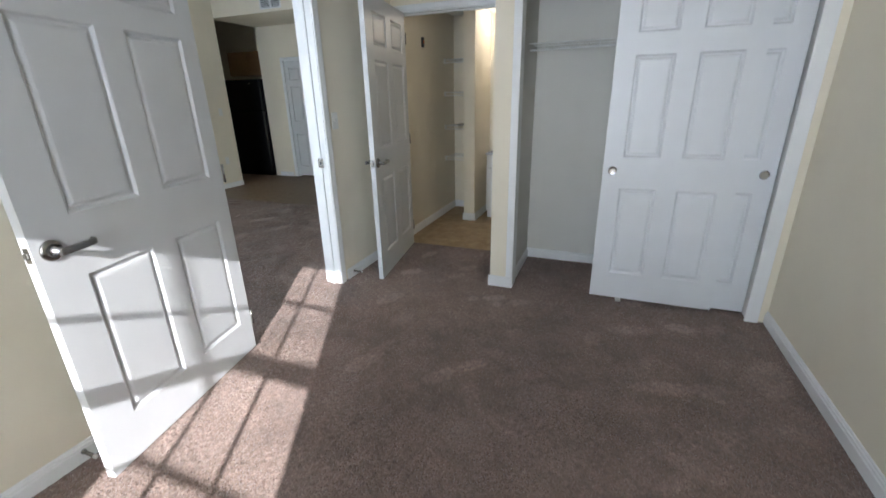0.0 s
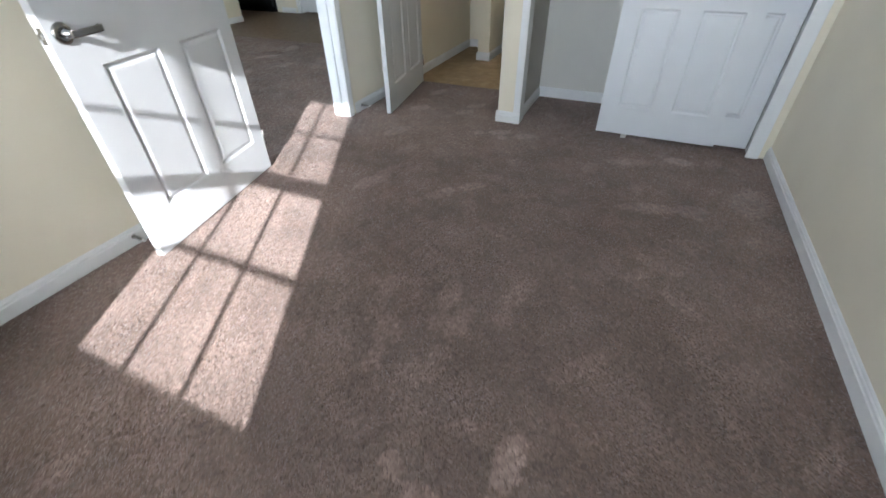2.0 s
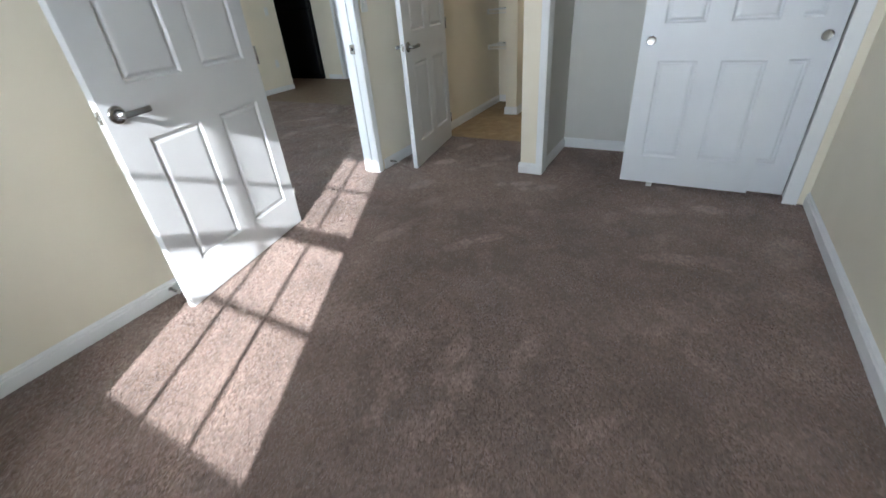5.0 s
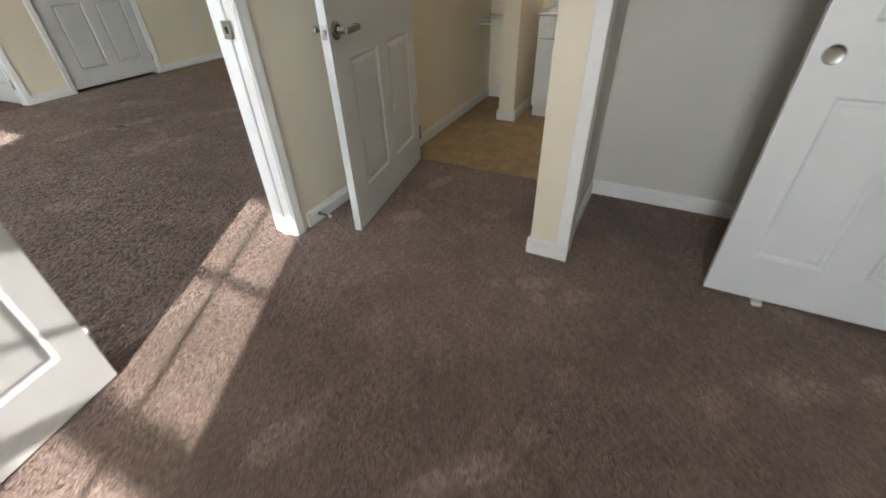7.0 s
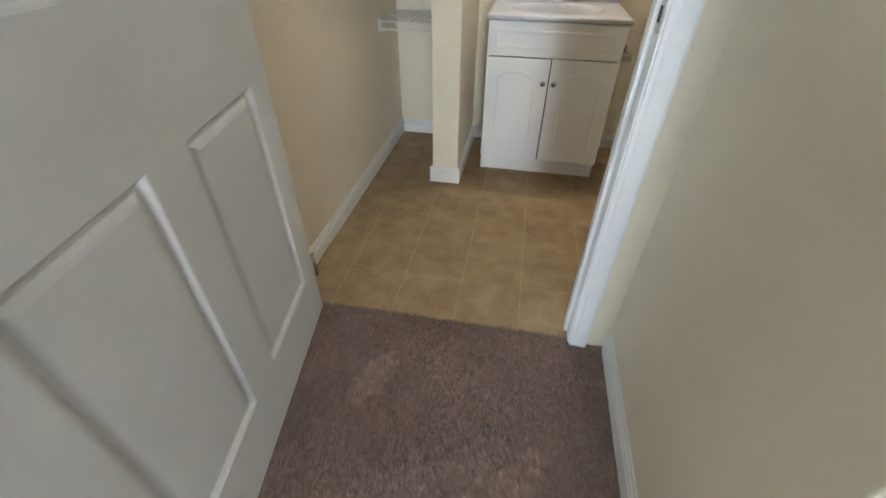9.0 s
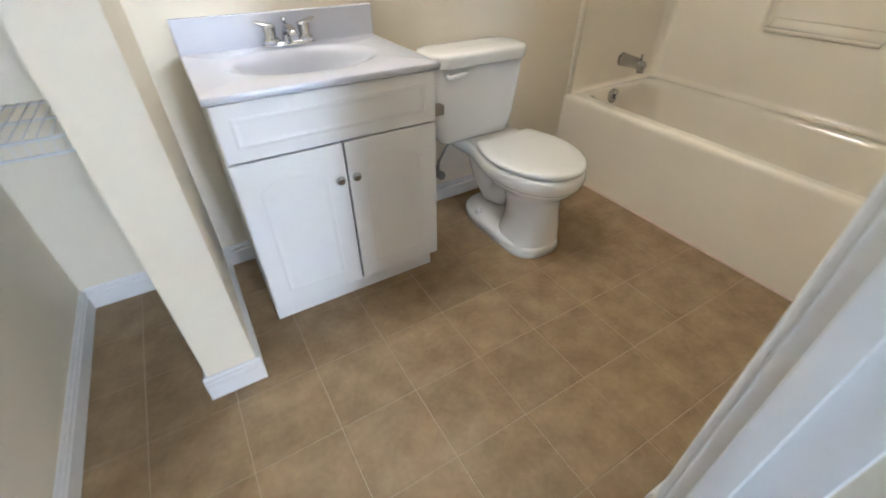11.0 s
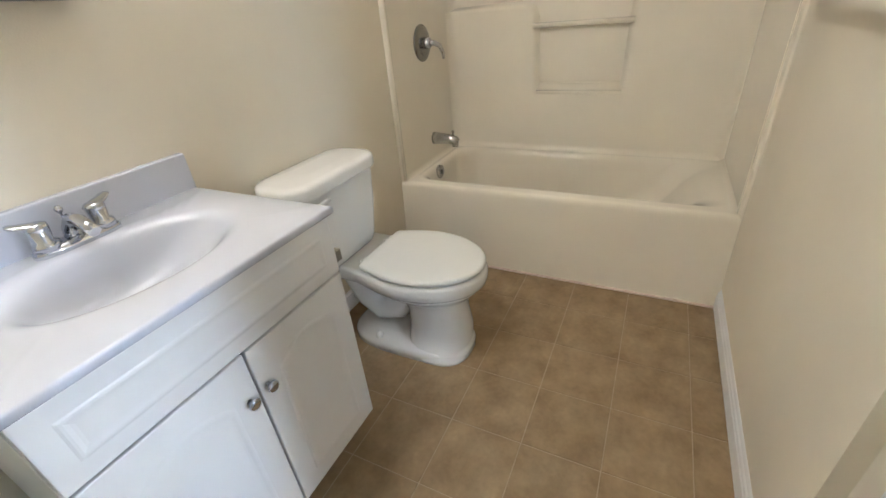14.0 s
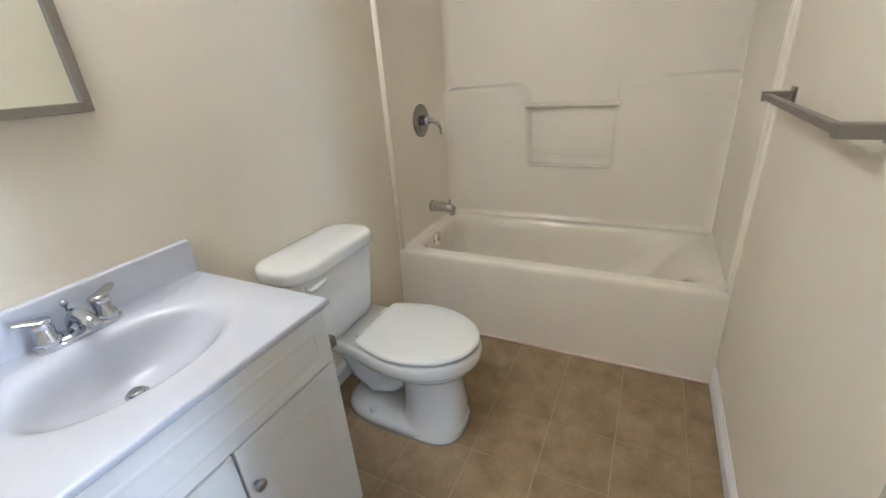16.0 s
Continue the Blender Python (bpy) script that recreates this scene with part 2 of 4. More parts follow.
setting("floor_kitchen", [(-6.3, -0.115, 1.72, 4.6, -0.15, 0.002)], VINYL_FAR, "brown vinyl kitchen floor", "vinyl floor")
setting("floor_bath", [(-0.115, EAST + 0.1, 0.727, 2.4, -0.15, -0.002)], GROUT, "pale joint bed under the tan floor tiles", "floor bed")

T = 0.115
TW = 0.128
# wall between bedroom, bathroom and living room, with the bedroom doorway
setting("wall_west", [(-TW, WEST, SOUTH, -1.315, 0, LIV_H), (-TW, WEST, -1.315, -0.342, HEAD, LIV_H), (-TW, WEST, -0.342, 2.285, 0, LIV_H)], PAINT, "cream painted wall with the bedroom doorway", "wall")
setting("wall_east", [(EAST, EAST + T, SOUTH, 2.285, 0, BED_H)], PAINT, "cream painted bedroom wall", "wall")
WIN_X0, WIN_X1, WIN_Z0, WIN_Z1 = 1.20, 2.075, 0.764, 2.05
LWX0, LWX1 = -2.56, -0.94
setting("wall_south", [(-0.0, WIN_X0, SOUTH - 0.10, SOUTH, 0, BED_H), (WIN_X1, EAST + T, SOUTH - 0.10, SOUTH, 0, BED_H),
                       (WIN_X0, WIN_X1, SOUTH - 0.10, SOUTH, 0, WIN_Z0), (WIN_X0, WIN_X1, SOUTH - 0.10, SOUTH, WIN_Z1, BED_H)], PAINT, "cream painted wall with the bedroom window", "wall")
setting("wall_living_south", [(-5.2, LWX0, SOUTH - 0.10, SOUTH, 0, LIV_H), (LWX1, 0.0, SOUTH - 0.10, SOUTH, 0, LIV_H),
                              (LWX0, LWX1, SOUTH - 0.10, SOUTH, 0, WIN_Z0), (LWX0, LWX1, SOUTH - 0.10, SOUTH, WIN_Z1, LIV_H)], PAINT, "cream painted wall with the living room window", "wall")
# closet front: the post beside the alcove, the strip by the corner and the header
setting("wall_closet", [(1.106, 1.246, 0.0, 0.715, 0, BED_H), (2.79, EAST, 0.0, 0.10, 0, BED_H), (1.246, 2.79, 0.0, 0.10, HEAD, BED_H)], PAINT, "cream painted closet wall and post", "wall")
# wall between the closet, the alcove and the bathroom, with the bathroom doorway
setting("wall_bath_south", [(0.0, 0.015, 0.715, 0.815, 0, BED_H), (0.015, 1.005, 0.715, 0.815, HEAD, BED_H), (1.005, 1.115, 0.715, 0.815, 0, BED_H), (1.115, EAST, 0.715, 0.85, 0, BED_H)], PAINT, "cream painted wall with the bathroom doorway", "wall")
# thin boards that carry the shaded copy of the wall paint
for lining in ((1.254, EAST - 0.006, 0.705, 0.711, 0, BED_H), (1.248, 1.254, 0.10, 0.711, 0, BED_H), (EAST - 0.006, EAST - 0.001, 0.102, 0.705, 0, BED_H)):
    setting("closet_lining", [lining], CLOSET_SHADE_PAINT, "closet lining in a greyed, darker copy of the wall paint", "wall")
setting("wall_bath_north", [(-T, EAST + T, 2.285, 2.40, 0, LIV_H)], PAINT, "cream painted bathroom wall behind the vanity", "wall")
setting("wall_stub", [(0.328, 0.455, 1.68, 2.285, 0, BATH_H)], PAINT, "cream painted stub wall beside the linen shelves", "wall")
setting("ceiling_bedroom", [(0.0, EAST, SOUTH, 0.0, BED_H, BED_H + 0.1), (0, EAST, 0.0, 0.715, BED_H, BED_H + 0.1)], CEILING_PAINT, "white textured ceiling", "ceiling")
setting("ceiling_bath", [(0.0, EAST, 0.85, 2.285, BATH_H, BATH_H + 0.1)], CEILING_PAINT, "white bathroom ceiling", "ceiling")
setting("ceiling_living", [(-6.4, -T, SOUTH, 4.7, LIV_H, LIV_H + 0.1)], CEILING_PAINT, "white living room ceiling", "ceiling")

# living room and kitchen
LW = -4.09
setting("wall_living_west", [(LW - T, LW, SOUTH, -0.545, 0, LIV_H), (LW - T, LW, -0.545, 0.32, HEAD, LIV_H), (LW - T, LW, 0.32, 0.745, 0, LIV_H), (LW - T, LW, 0.745, 1.71, HEAD, LIV_H), (LW - T, LW, 1.71, 2.65, 0, LIV_H), (LW - T, LW, 2.65, 3.60, 2.60, LIV_H)], PAINT, "cream painted living room wall", "wall")
setting("wall_pantry", [(LW - T, -3.70, 3.60, 3.72, 0, LIV_H), (-3.70, -2.90, 3.60, 3.72, HEAD, LIV_H), (-2.90, -T, 3.60, 3.72, 0, LIV_H)], PAINT, "cream painted pantry wall", "wall")
setting("soffit", [(LW, -T, 2.65, 3.60, 2.60, LIV_H - 0.002)], PAINT, "cream dropped ceiling over the hall", "soffit")
setting("wall_kitchen", [(-6.3, -6.2, 2.5, 4.5, 0, LIV_H), (-6.2, LW - T, 2.5, 2.6, 0, LIV_H), (-6.3, -T, 4.4, 4.5, 0, LIV_H), (-T, -0.002, 2.40, 4.5, 0, LIV_H)], PAINT, "painted kitchen wall in shade", "wall")
setting("wall_far_rooms", [(-5.3, -5.2, SOUTH, 2.5, 0, LIV_H), (-5.2, LW - T, 0.52, 0.57, 0, LIV_H), (-5.2, LW - T, -1.2, -1.15, 0, LIV_H), (-3.80, -2.80, 4.0, 4.05, 0, LIV_H)], PAINT, "plain painted walls behind the closed doors", "wall")


def baseboard_run(bm, x0, y0, x1, y1, nx, ny, height=0.083, depth=0.013):
    """A moulded skirting along a wall; (nx, ny) points into the room."""
    prof = [(0, 0), (depth, 0), (depth, height * 0.66), (depth * 0.78, height * 0.69), (depth * 0.70, height * 0.73), (depth * 0.80, height * 0.77), (depth * 0.80, height * 0.84), (depth * 0.45, height * 0.88), (depth * 0.42, height * 0.95), (depth * 0.2, height), (0, height)]
    ends = []
    for x, y in ((x0, y0), (x1, y1)):
        ends.append([(x + nx * d, y + ny * d, z) for d, z in prof])
    loft(bm, ends, smooth=False)


def baseboard(name, runs, label="white moulded baseboard"):
    for r in runs:
        bm = bmesh.new()
        baseboard_run(bm, *r)
        single(name, bm, TRIM, label, "baseboard", kind="structure")


baseboard("baseboard_west", [(0, SOUTH, 0, -1.385, 1, 0), (0, -0.27, 0, 0.715, 1, 0)])
baseboard("baseboard_east", [(EAST, SOUTH, EAST, 0.0, -1, 0)])
baseboard("baseboard_south", [(0, SOUTH, EAST, SOUTH, 0, 1)])
baseboard("baseboard_post", [(1.106 - 0.013, -0.0005, 1.279, -0.0005, 0, -1), (1.106, 0.0, 1.106, 0.70, -1, 0)])
baseboard("baseboard_closet", [(1.254, 0.705, EAST - 0.006, 0.705, 0, -1), (1.254, 0.10, 1.254, 0.692, 1, 0)])
baseboard("baseboard_bath", [(0, 0.86, 0, 2.285, 1, 0), (0.013, 2.285, 0.328, 2.285, 0, -1), (0.455, 2.285, 2.17, 2.285, 0, -1), (0.328, 1.68, 0.328, 2.27, -1, 0), (0.455, 1.68, 0.455, 2.27, 1, 0), (0.315, 1.68, 0.468, 1.68, 0, -1), (1.12, 0.85, 2.165, 0.85, 0, 1)])
baseboard("baseboard_living", [(LW, 0.36, LW, 0.707, 1, 0), (LW, 1.75, LW, 2.65, 1, 0), (LW, 2.65, LW - T, 2.65, 0, 1), (LW, 3.60, -3.77, 3.60, 0, -1), (-TW, 2.65, -TW, -0.29, -1, 0)])


def door_frame(name, place, width, label, depth=0.115, head=2.03, sides=(-1, 1), stop=True, liner=0.02):
    """Jamb liner, stops and moulded casings. Local x runs across the opening, y through the wall."""
    frame_ob = thing(name, place, label, "door frame", kind="structure")
    for n, x in (("jamb", -liner), ("jamb", width)):
        part(n, boxed(x, x + liner, -0.001, depth + 0.001, 0, head + liner), TRIM, frame_ob)
    part("head_jamb", boxed(0, width, -0.001, depth + 0.001, head, head + liner), TRIM, frame_ob)
    if stop:
        part("stop", boxed(0, 0.011, 0.045, 0.08, 0, head - 0.011, 0.002), TRIM, frame_ob)
        part("stop", boxed(width - 0.011, width, 0.045, 0.08, 0, head - 0.011, 0.002), TRIM, frame_ob)
        part("stop", boxed(0, width, 0.045, 0.08, head - 0.011, head, 0.002), TRIM, frame_ob)
    w = 0.057
    prof = [(0.004, 0.0), (0.004, 0.009), (0.012, 0.012), (0.020, 0.0105), (0.040, 0.0145), (0.050, 0.0155), (w, 0.013), (w, 0.0)]
    for s in sides:
        y = 0.0 if s < 0 else depth

        def leg(flip, x):
            bm = bmesh.new()
            rings = []
            for z, mitre in ((0.0, 0.0), (head, 1.0)):
                rings.append([(x + flip * u, y + s * (v + 0.001), z + mitre * (u + 0.002)) for u, v in prof])
            loft(bm, rings, smooth=False)
            return bm

        part("casing", leg(-1, 0.0), TRIM, frame_ob)
        part("casing", leg(1, width), TRIM, frame_ob)
        bm = bmesh.new()
        rings = []
        for x, m in ((0.0, -1), (width, 1)):
            rings.append([(x + m * u, y + s * (v + 0.001), head + u + 0.002) for u, v in prof])
        loft(bm, rings, smooth=False)
        part("casing", bm, TRIM, frame_ob)
    return frame_ob


def lever_parts(parent, x, z, y, out, toward, mat=None):
    """A lever handle on a face at y; out: +1 or -1 for the side; toward: the way that the lever points along x."""
    mat = mat or LEVER_METAL
    rose = part("rosette", tube(bmesh.new(), [(x, y, z), (x, y + out * 0.004, z), (x, y + out * 0.009, z), (x, y + out * 0.011, z)], [0.035, 0.035, 0.031, 0.022], 32), mat, parent, "round satin metal rosette")
    part("neck", tube(bmesh.new(), [(x, y + out * 0.009, z), (x, y + out * 0.016, z), (x, y + out * 0.018, z), (x, y + out * 0.052, z)], [0.0145, 0.0145, 0.0115, 0.0115], 18), CHROME, rose, "polished round neck")
    bm = bmesh.new()
    rings = []
    # a flat squared bar whose end turns back to the door
    for d, h, th, dz, dy in ((-0.0125, 0.0105, 0.0055, 0, 0), (-0.011, 0.012, 0.007, 0, 0), (0.02, 0.012, 0.007, 0.0, 0.001), (0.075, 0.0115, 0.0062, 0.001, 0.001), (0.102, 0.0112, 0.0058, 0.001, 0.0), (0.111, 0.011, 0.0058, 0.001, -0.004), (0.116, 0.0105, 0.0056, 0.001, -0.014), (0.117, 0.010, 0.005, 0.001, -0.028)):
        cx, cy, cz = x + toward * d, y + out * (0.052 + dy), z + dz
        ring = []
        for k in range(20):
            c, q = math.cos(2 * math.pi * k / 20), math.sin(2 * math.pi * k / 20)
            ring.append((cx, cy + th * math.copysign(abs(c) ** 0.42, c), cz + h * math.copysign(abs(q) ** 0.42, q)))
        rings.append(ring)
    loft(bm, rings, smooth=False)
    part("lever", bm, mat, rose, "flat dark lever bar")


def panel_mesh(x0, x1, z0, z1, y, out):
    """One moulded door panel: a sloping groove round a raised field, on the face y."""
    bm = bmesh.new()
    rings = []
    for inset, deep in ((0.0, 0.0), (0.004, 0.0035), (0.009, 0.0105), (0.013, 0.0120), (0.018, 0.0115), (0.026, 0.0055), (0.033, 0.0030), (0.042, 0.0025)):
        rings.append([(x0 + inset, y - out * deep, z0 + inset), (x1 - inset, y - out * deep, z0 + inset), (x1 - inset, y - out * deep, z1 - inset), (x0 + inset, y - out * deep, z1 - inset)])
    loft(bm, rings, close_start=False, smooth=False)
    return bm


def slab_mesh(w, h, t, holes, z0):
    """The stiles and rails round the panels, on both faces, with a core between."""
    bm = bmesh.new()
    xs = sorted({0.0, w, *[v for a in holes for v in a[:2]]})
    zs = sorted({z0, h, *[v for a in holes for v in a[2:]]})
    for y in (-t, 0.0):
        for xa, xb in zip(xs, xs[1:]):
            for za, zb in zip(zs, zs[1:]):
                if not any(a[0] <= xa and xb <= a[1] and a[2] <= za and zb <= a[3] for a in holes):
                    bm.faces.new([bm.verts.new(p) for p in ((xa, y, za), (xb, y, za), (xb, y, zb), (xa, y, zb))])
    corners = [(0.0, z0), (w, z0), (w, h), (0.0, h)]
    for (xa, za), (xb, zb) in zip(corners, corners[1:] + corners[:1]):
        bm.faces.new([bm.verts.new(p) for p in ((xa, -t, za), (xb, -t, zb), (xb, 0, zb), (xa, 0, za))])
    bmesh.ops.remove_doubles(bm, verts=bm.verts[:], dist=0.0001)
    return bm


def panel_door(name, place, w, label, t=0.035, h=2.03, z0=0.012, levers=True, rows=((0.20, 0.80), (1.015, 1.62), (1.715, 1.925)), cols=((0.09, 0.378), (0.495, 0.778)), hinges=True, group="", ref=0.92, paint=None):
    """A moulded six-panel door leaf. Local x runs from the hinges to the latch; the faces are y = 0 and y = -t."""
    door = thing(name, place, label, "door", group)
    s = w / ref
    paint = paint or DOOR
    holes = [(c[0] * s, c[1] * s, r[0], r[1]) for c in cols for r in rows]
    leaf = part("leaf", slab_mesh(w, h, t, holes, z0), paint, door)
    for y, out in ((0.0, 1), (-t, -1)):
        for a in holes:
            part("panel", panel_mesh(*a, y, out), paint, leaf)
    if levers:
        z = 0.918
        lever_parts(door, w - 0.056, z, 0.0, 1, -1)
        lever_parts(door, w - 0.056, z, -t, -1, -1)
        part("latch_plate", boxed(w - 0.001, w + 0.0015, -t / 2 - 0.011, -t / 2 + 0.011, z - 0.026, z + 0.026, 0.0008), METAL, door, "steel latch plate")
        part("latch_bolt", boxed(w, w + 0.009, -t / 2 - 0.007, -t / 2 + 0.007, z - 0.009, z + 0.009, 0.002), METAL, door)
    if hinges:
        for z in (0.20, 1.02, 1.84):
            part("hinge", tube(bmesh.new(), [(-0.006, 0.004, z - 0.045), (-0.006, 0.004, z + 0.045)], 0.006, 10), METAL, door, "satin metal hinge knuckle")
    return door


# bedroom doorway: opening from y = -1.295 to -0.362
door_frame("door_frame_bedroom", pose(WEST, -0.362, 0, 0, 0, -90) @ pose(0, -TW, 0), 0.933, "white moulded door frame of the bedroom", depth=TW, sides=(-1, 1))
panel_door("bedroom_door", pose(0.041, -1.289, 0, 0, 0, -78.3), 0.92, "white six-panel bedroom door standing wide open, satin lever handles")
# bathroom doorway
bath_frame = door_frame("door_frame_bath", pose(0.015 + 0.02, 0.715, 0), 0.95, "white moulded door frame of the bathroom", depth=0.10, sides=(-1,))
part("casing", boxed(0.955, 1.012, 0.1015, 0.1155, 0, 2.085, 0.004), TRIM, bath_frame)
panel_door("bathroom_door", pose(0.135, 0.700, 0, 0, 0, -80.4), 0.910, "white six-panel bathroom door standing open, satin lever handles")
# living room doors, closed
door_frame("door_frame_hall", pose(LW, 0.765, 0, 0, 0, 90), 0.925, "white moulded frame of a closed hall door", sides=(-1,))
panel_door("hall_door", pose(LW - 0.008, 1.686, 0, 0, 0, -90), 0.915, "closed white six-panel hall door with a dark lever handle", levers=True, z0=0.03)
door_frame("door_frame_side", pose(LW, -0.525, 0, 0, 0, 90), 0.825, "white moulded frame of a second hall door", sides=(-1,))
panel_door("side_door", pose(LW - 0.045, 0.293, 0, 0, 0, 184), 0.80, "white six-panel hall door standing open into a side room", levers=False)
door_frame("door_frame_pantry", pose(-3.68, 3.60, 0), 0.76, "white moulded frame of the pantry door", sides=(-1,))
panel_door("pantry_door", pose(-3.675, 3.647, 0), 0.75, "closed white six-panel pantry door with a small dark handle", z0=0.03)

# ---- bedroom ----
# closet opening: jamb liners, casing on the east side, header trim
closet_frame = thing("closet_frame", pose(0, 0, 0), "white trim round the closet opening", "closet frame", kind="structure")
part("jamb", boxed(1.2465, 1.277, 0.0005, 0.104, 0, HEAD), TRIM, closet_frame)
part("jamb", boxed(2.77, 2.79, -0.006, 0.104, 0, HEAD), TRIM, closet_frame)
part("head_jamb", boxed(1.277, 2.77, -0.006, 0.104, HEAD - 0.02, HEAD), TRIM, closet_frame)
part("casing", boxed(1.226, 1.277, -0.009, 0.0, 0.084, HEAD + 0.05, 0.003), TRIM, closet_frame)
part("casing", boxed(2.754, 2.826, -0.020, -0.0065, 0, HEAD + 0.05, 0.004), TRIM, closet_frame)
part("casing", boxed(1.278, 2.7535, -0.020, -0.0065, HEAD - 0.012, HEAD + 0.05, 0.004), TRIM, closet_frame)
part("track", boxed(1.27, 2.766, 0.018, 0.098, HEAD - 0.05, HEAD - 0.021), METAL, closet_frame, "metal sliding door track")


def closet_door(place, pull_x, label):
    door = panel_door("closet_door", place, 0.745, label, t=0.032, h=1.99, z0=0.022, levers=False, hinges=False, group="sliding closet doors", ref=0.867, paint=CLOSET_DOOR,
                      rows=((0.205, 0.79), (0.985, 1.57), (1.685, 1.89)), cols=((0.128, 0.375), (0.508, 0.762)))
    z = 0.902
    ring = bmesh.new()
    rows = []
    for radius, out in ((0.0275, 0.0), (0.0275, 0.0022), (0.0262, 0.0034), (0.0240, 0.0034), (0.0225, 0.0020)):
        rows.append([(pull_x + radius * math.cos(2 * math.pi * k / 36), -0.032 - out, z + radius * math.sin(2 * math.pi * k / 36)) for k in range(36)])
    loft(ring, rows, False, False)
    rim = part("finger_pull", ring, CHROME, door, "round chrome finger pull")
    dish = bmesh.new()
    rows = []
    for k in range(8):
        q = k / 7 * math.pi / 2
        rows.append([(pull_x + (0.0002 + 0.0224 * math.cos(q)) * math.cos(2 * math.pi * m / 36), -0.0342 + 0.0016 * math.sin(q), z + (0.0002 + 0.0224 * math.cos(q)) * math.sin(2 * math.pi * m / 36)) for m in range(36)])
    loft(dish, rows, False, True)
    part("dish", dish, METAL, rim, "satin finger hollow")
    return door


closet_door(pose(1.828, 0.062, 0), 0.058, "white six-panel sliding closet door slid half open")
closet_door(pose(2.014, 0.100, 0), 0.690, "white six-panel sliding closet door behind the other")
single("door_guide", boxed(2.00, 2.035, 0.014, 0.105, 0.0, 0.016, 0.003), PLASTIC, "small white plastic floor guide under the sliding doors", "door guide")

shelf = thing("closet_shelf", pose(0, 0, 0), "white wire closet shelf with a hanging rod", "wire shelf")
SZ = 1.70
for k, y in enumerate((0.36, 0.53, 0.695)):
    part("rail", tube(bmesh.new(), [(1.258, y, SZ), (EAST - 0.008, y, SZ)], 0.0026, 8), WIRE, shelf)
part("hanging_rod", tube(bmesh.new(), [(1.258, 0.40, SZ - 0.040), (EAST - 0.008, 0.40, SZ - 0.026)], 0.006, 12), WIRE, shelf)
wires = bmesh.new()
n = 62
for k in range(n):
    x = 1.275 + (EAST - 0.03 - 1.275) * k / (n - 1)
    tube(wires, [(x, 0.697, SZ + 0.005), (x, 0.357, SZ + 0.005)], 0.0014, 5)
tagged(part("wires", wires, WIRE, shelf), kind="stuff")
for x in (1.36, 1.72, 2.4):
    part("rod_hook", tube(bmesh.new(), [(x, 0.36, SZ), (x, 0.370, SZ - 0.03), (x, 0.395, SZ - 0.042), (x, 0.41, SZ - 0.036)], 0.003, 8), WIRE, shelf)


def spring_stop(x, y, z, length=0.062, aim=(1, 0.0)):
    stop = thing("door_stop", pose(x, y, z, 0, 0, math.degrees(math.atan2(aim[1], aim[0]))), "springy metal door stop with a rubber tip on the baseboard", "door stop", "door stops")
    part("base", tube(bmesh.new(), [(0, 0, 0), (0.006, 0, 0)], [0.011, 0.008], 14), METAL, stop)
    pts = []
    turns = 9
    for k in range(turns * 10 + 1):
        a = 2 * math.pi * k / 10
        pts.append((0.006 + length * k / (turns * 10), 0.006 * math.cos(a), 0.006 * math.sin(a)))
    part("spring", tube(bmesh.new(), pts, 0.0016, 6), METAL, stop)
    part("tip", tube(bmesh.new(), [(length + 0.004, 0, 0), (length + 0.016, 0, 0), (length + 0.019, 0, 0)], [0.008, 0.008, 0.005], 14), PLASTIC, stop, "pale rubber tip")


spring_stop(0.013, -2.17, 0.045)
spring_stop(0.013, -0.19, 0.045)

strike = thing("strike_plate", pose(-0.052, -0.3744, 0.938), "steel strike plate let into the door jamb", "strike plate")
part("plate", boxed(-0.022, 0.022, -0.0005, 0.0014, -0.032, 0.032, 0.001), METAL, strike)
# dark block in place of the shaded hole
part("bolt_hole", boxed(-0.008, 0.008, -0.0009, 0.0004, -0.012, 0.012), SHADOW_GAP, strike)


strike_bath = thing("strike_plate", pose(0.9845, 0.745, 0.95, 0, 0, 90), "steel strike plate let into the bathroom door jamb", "strike plate")
part("plate", boxed(-0.016, 0.016, -0.0005, 0.0014, -0.032, 0.032, 0.001), METAL, strike_bath)
# again a dark block painted as the hole's shade
part("bolt_hole", boxed(-0.008, 0.008, 0.0012, 0.0020, -0.014, 0.014), SHADOW_GAP, strike_bath)


def switch(name, place, label, category, slot=True):
    plate = thing(name, place, label, category)
    part("plate", boxed(-0.035, 0.035, 0.0, 0.006, -0.057, 0.057, 0.002), PLASTIC, plate)
    if slot:
        part("toggle", boxed(-0.005, 0.005, 0.005, 0.016, -0.004, 0.014, 0.002), PLASTIC, plate)
    else:
        for z in (-0.02, 0.02):
            part("socket", boxed(-0.014, 0.014, 0.0055, 0.0075, z - 0.013, z + 0.013, 0.001), PLASTIC, plate)
    return plate


switch("light_switch", pose(0, -0.232, 1.22, 0, 0, -90), "white toggle light switch on the cream wall", "switch")
switch("wall_outlet", pose(LW, 2.40, 0.45, 0, 0, -90), "white wall outlet on the living room wall", "outlet", False)
switch("light_switch", pose(LW, 2.45, 1.22, 0, 0, -90), "white toggle light switch by the kitchen opening", "switch")
hook = thing("night_light", pose(0, 1.355, 1.885), "small dark wall sensor with an amber lens", "sensor")
part("case", boxed(0, 0.022, -0.017, 0.017, -0.045, 0.045, 0.004), RUBBER, hook)
part("lens", boxed(0.0215, 0.027, -0.010, 0.010, -0.012, 0.015, 0.002), AMBER, hook, "amber lens")


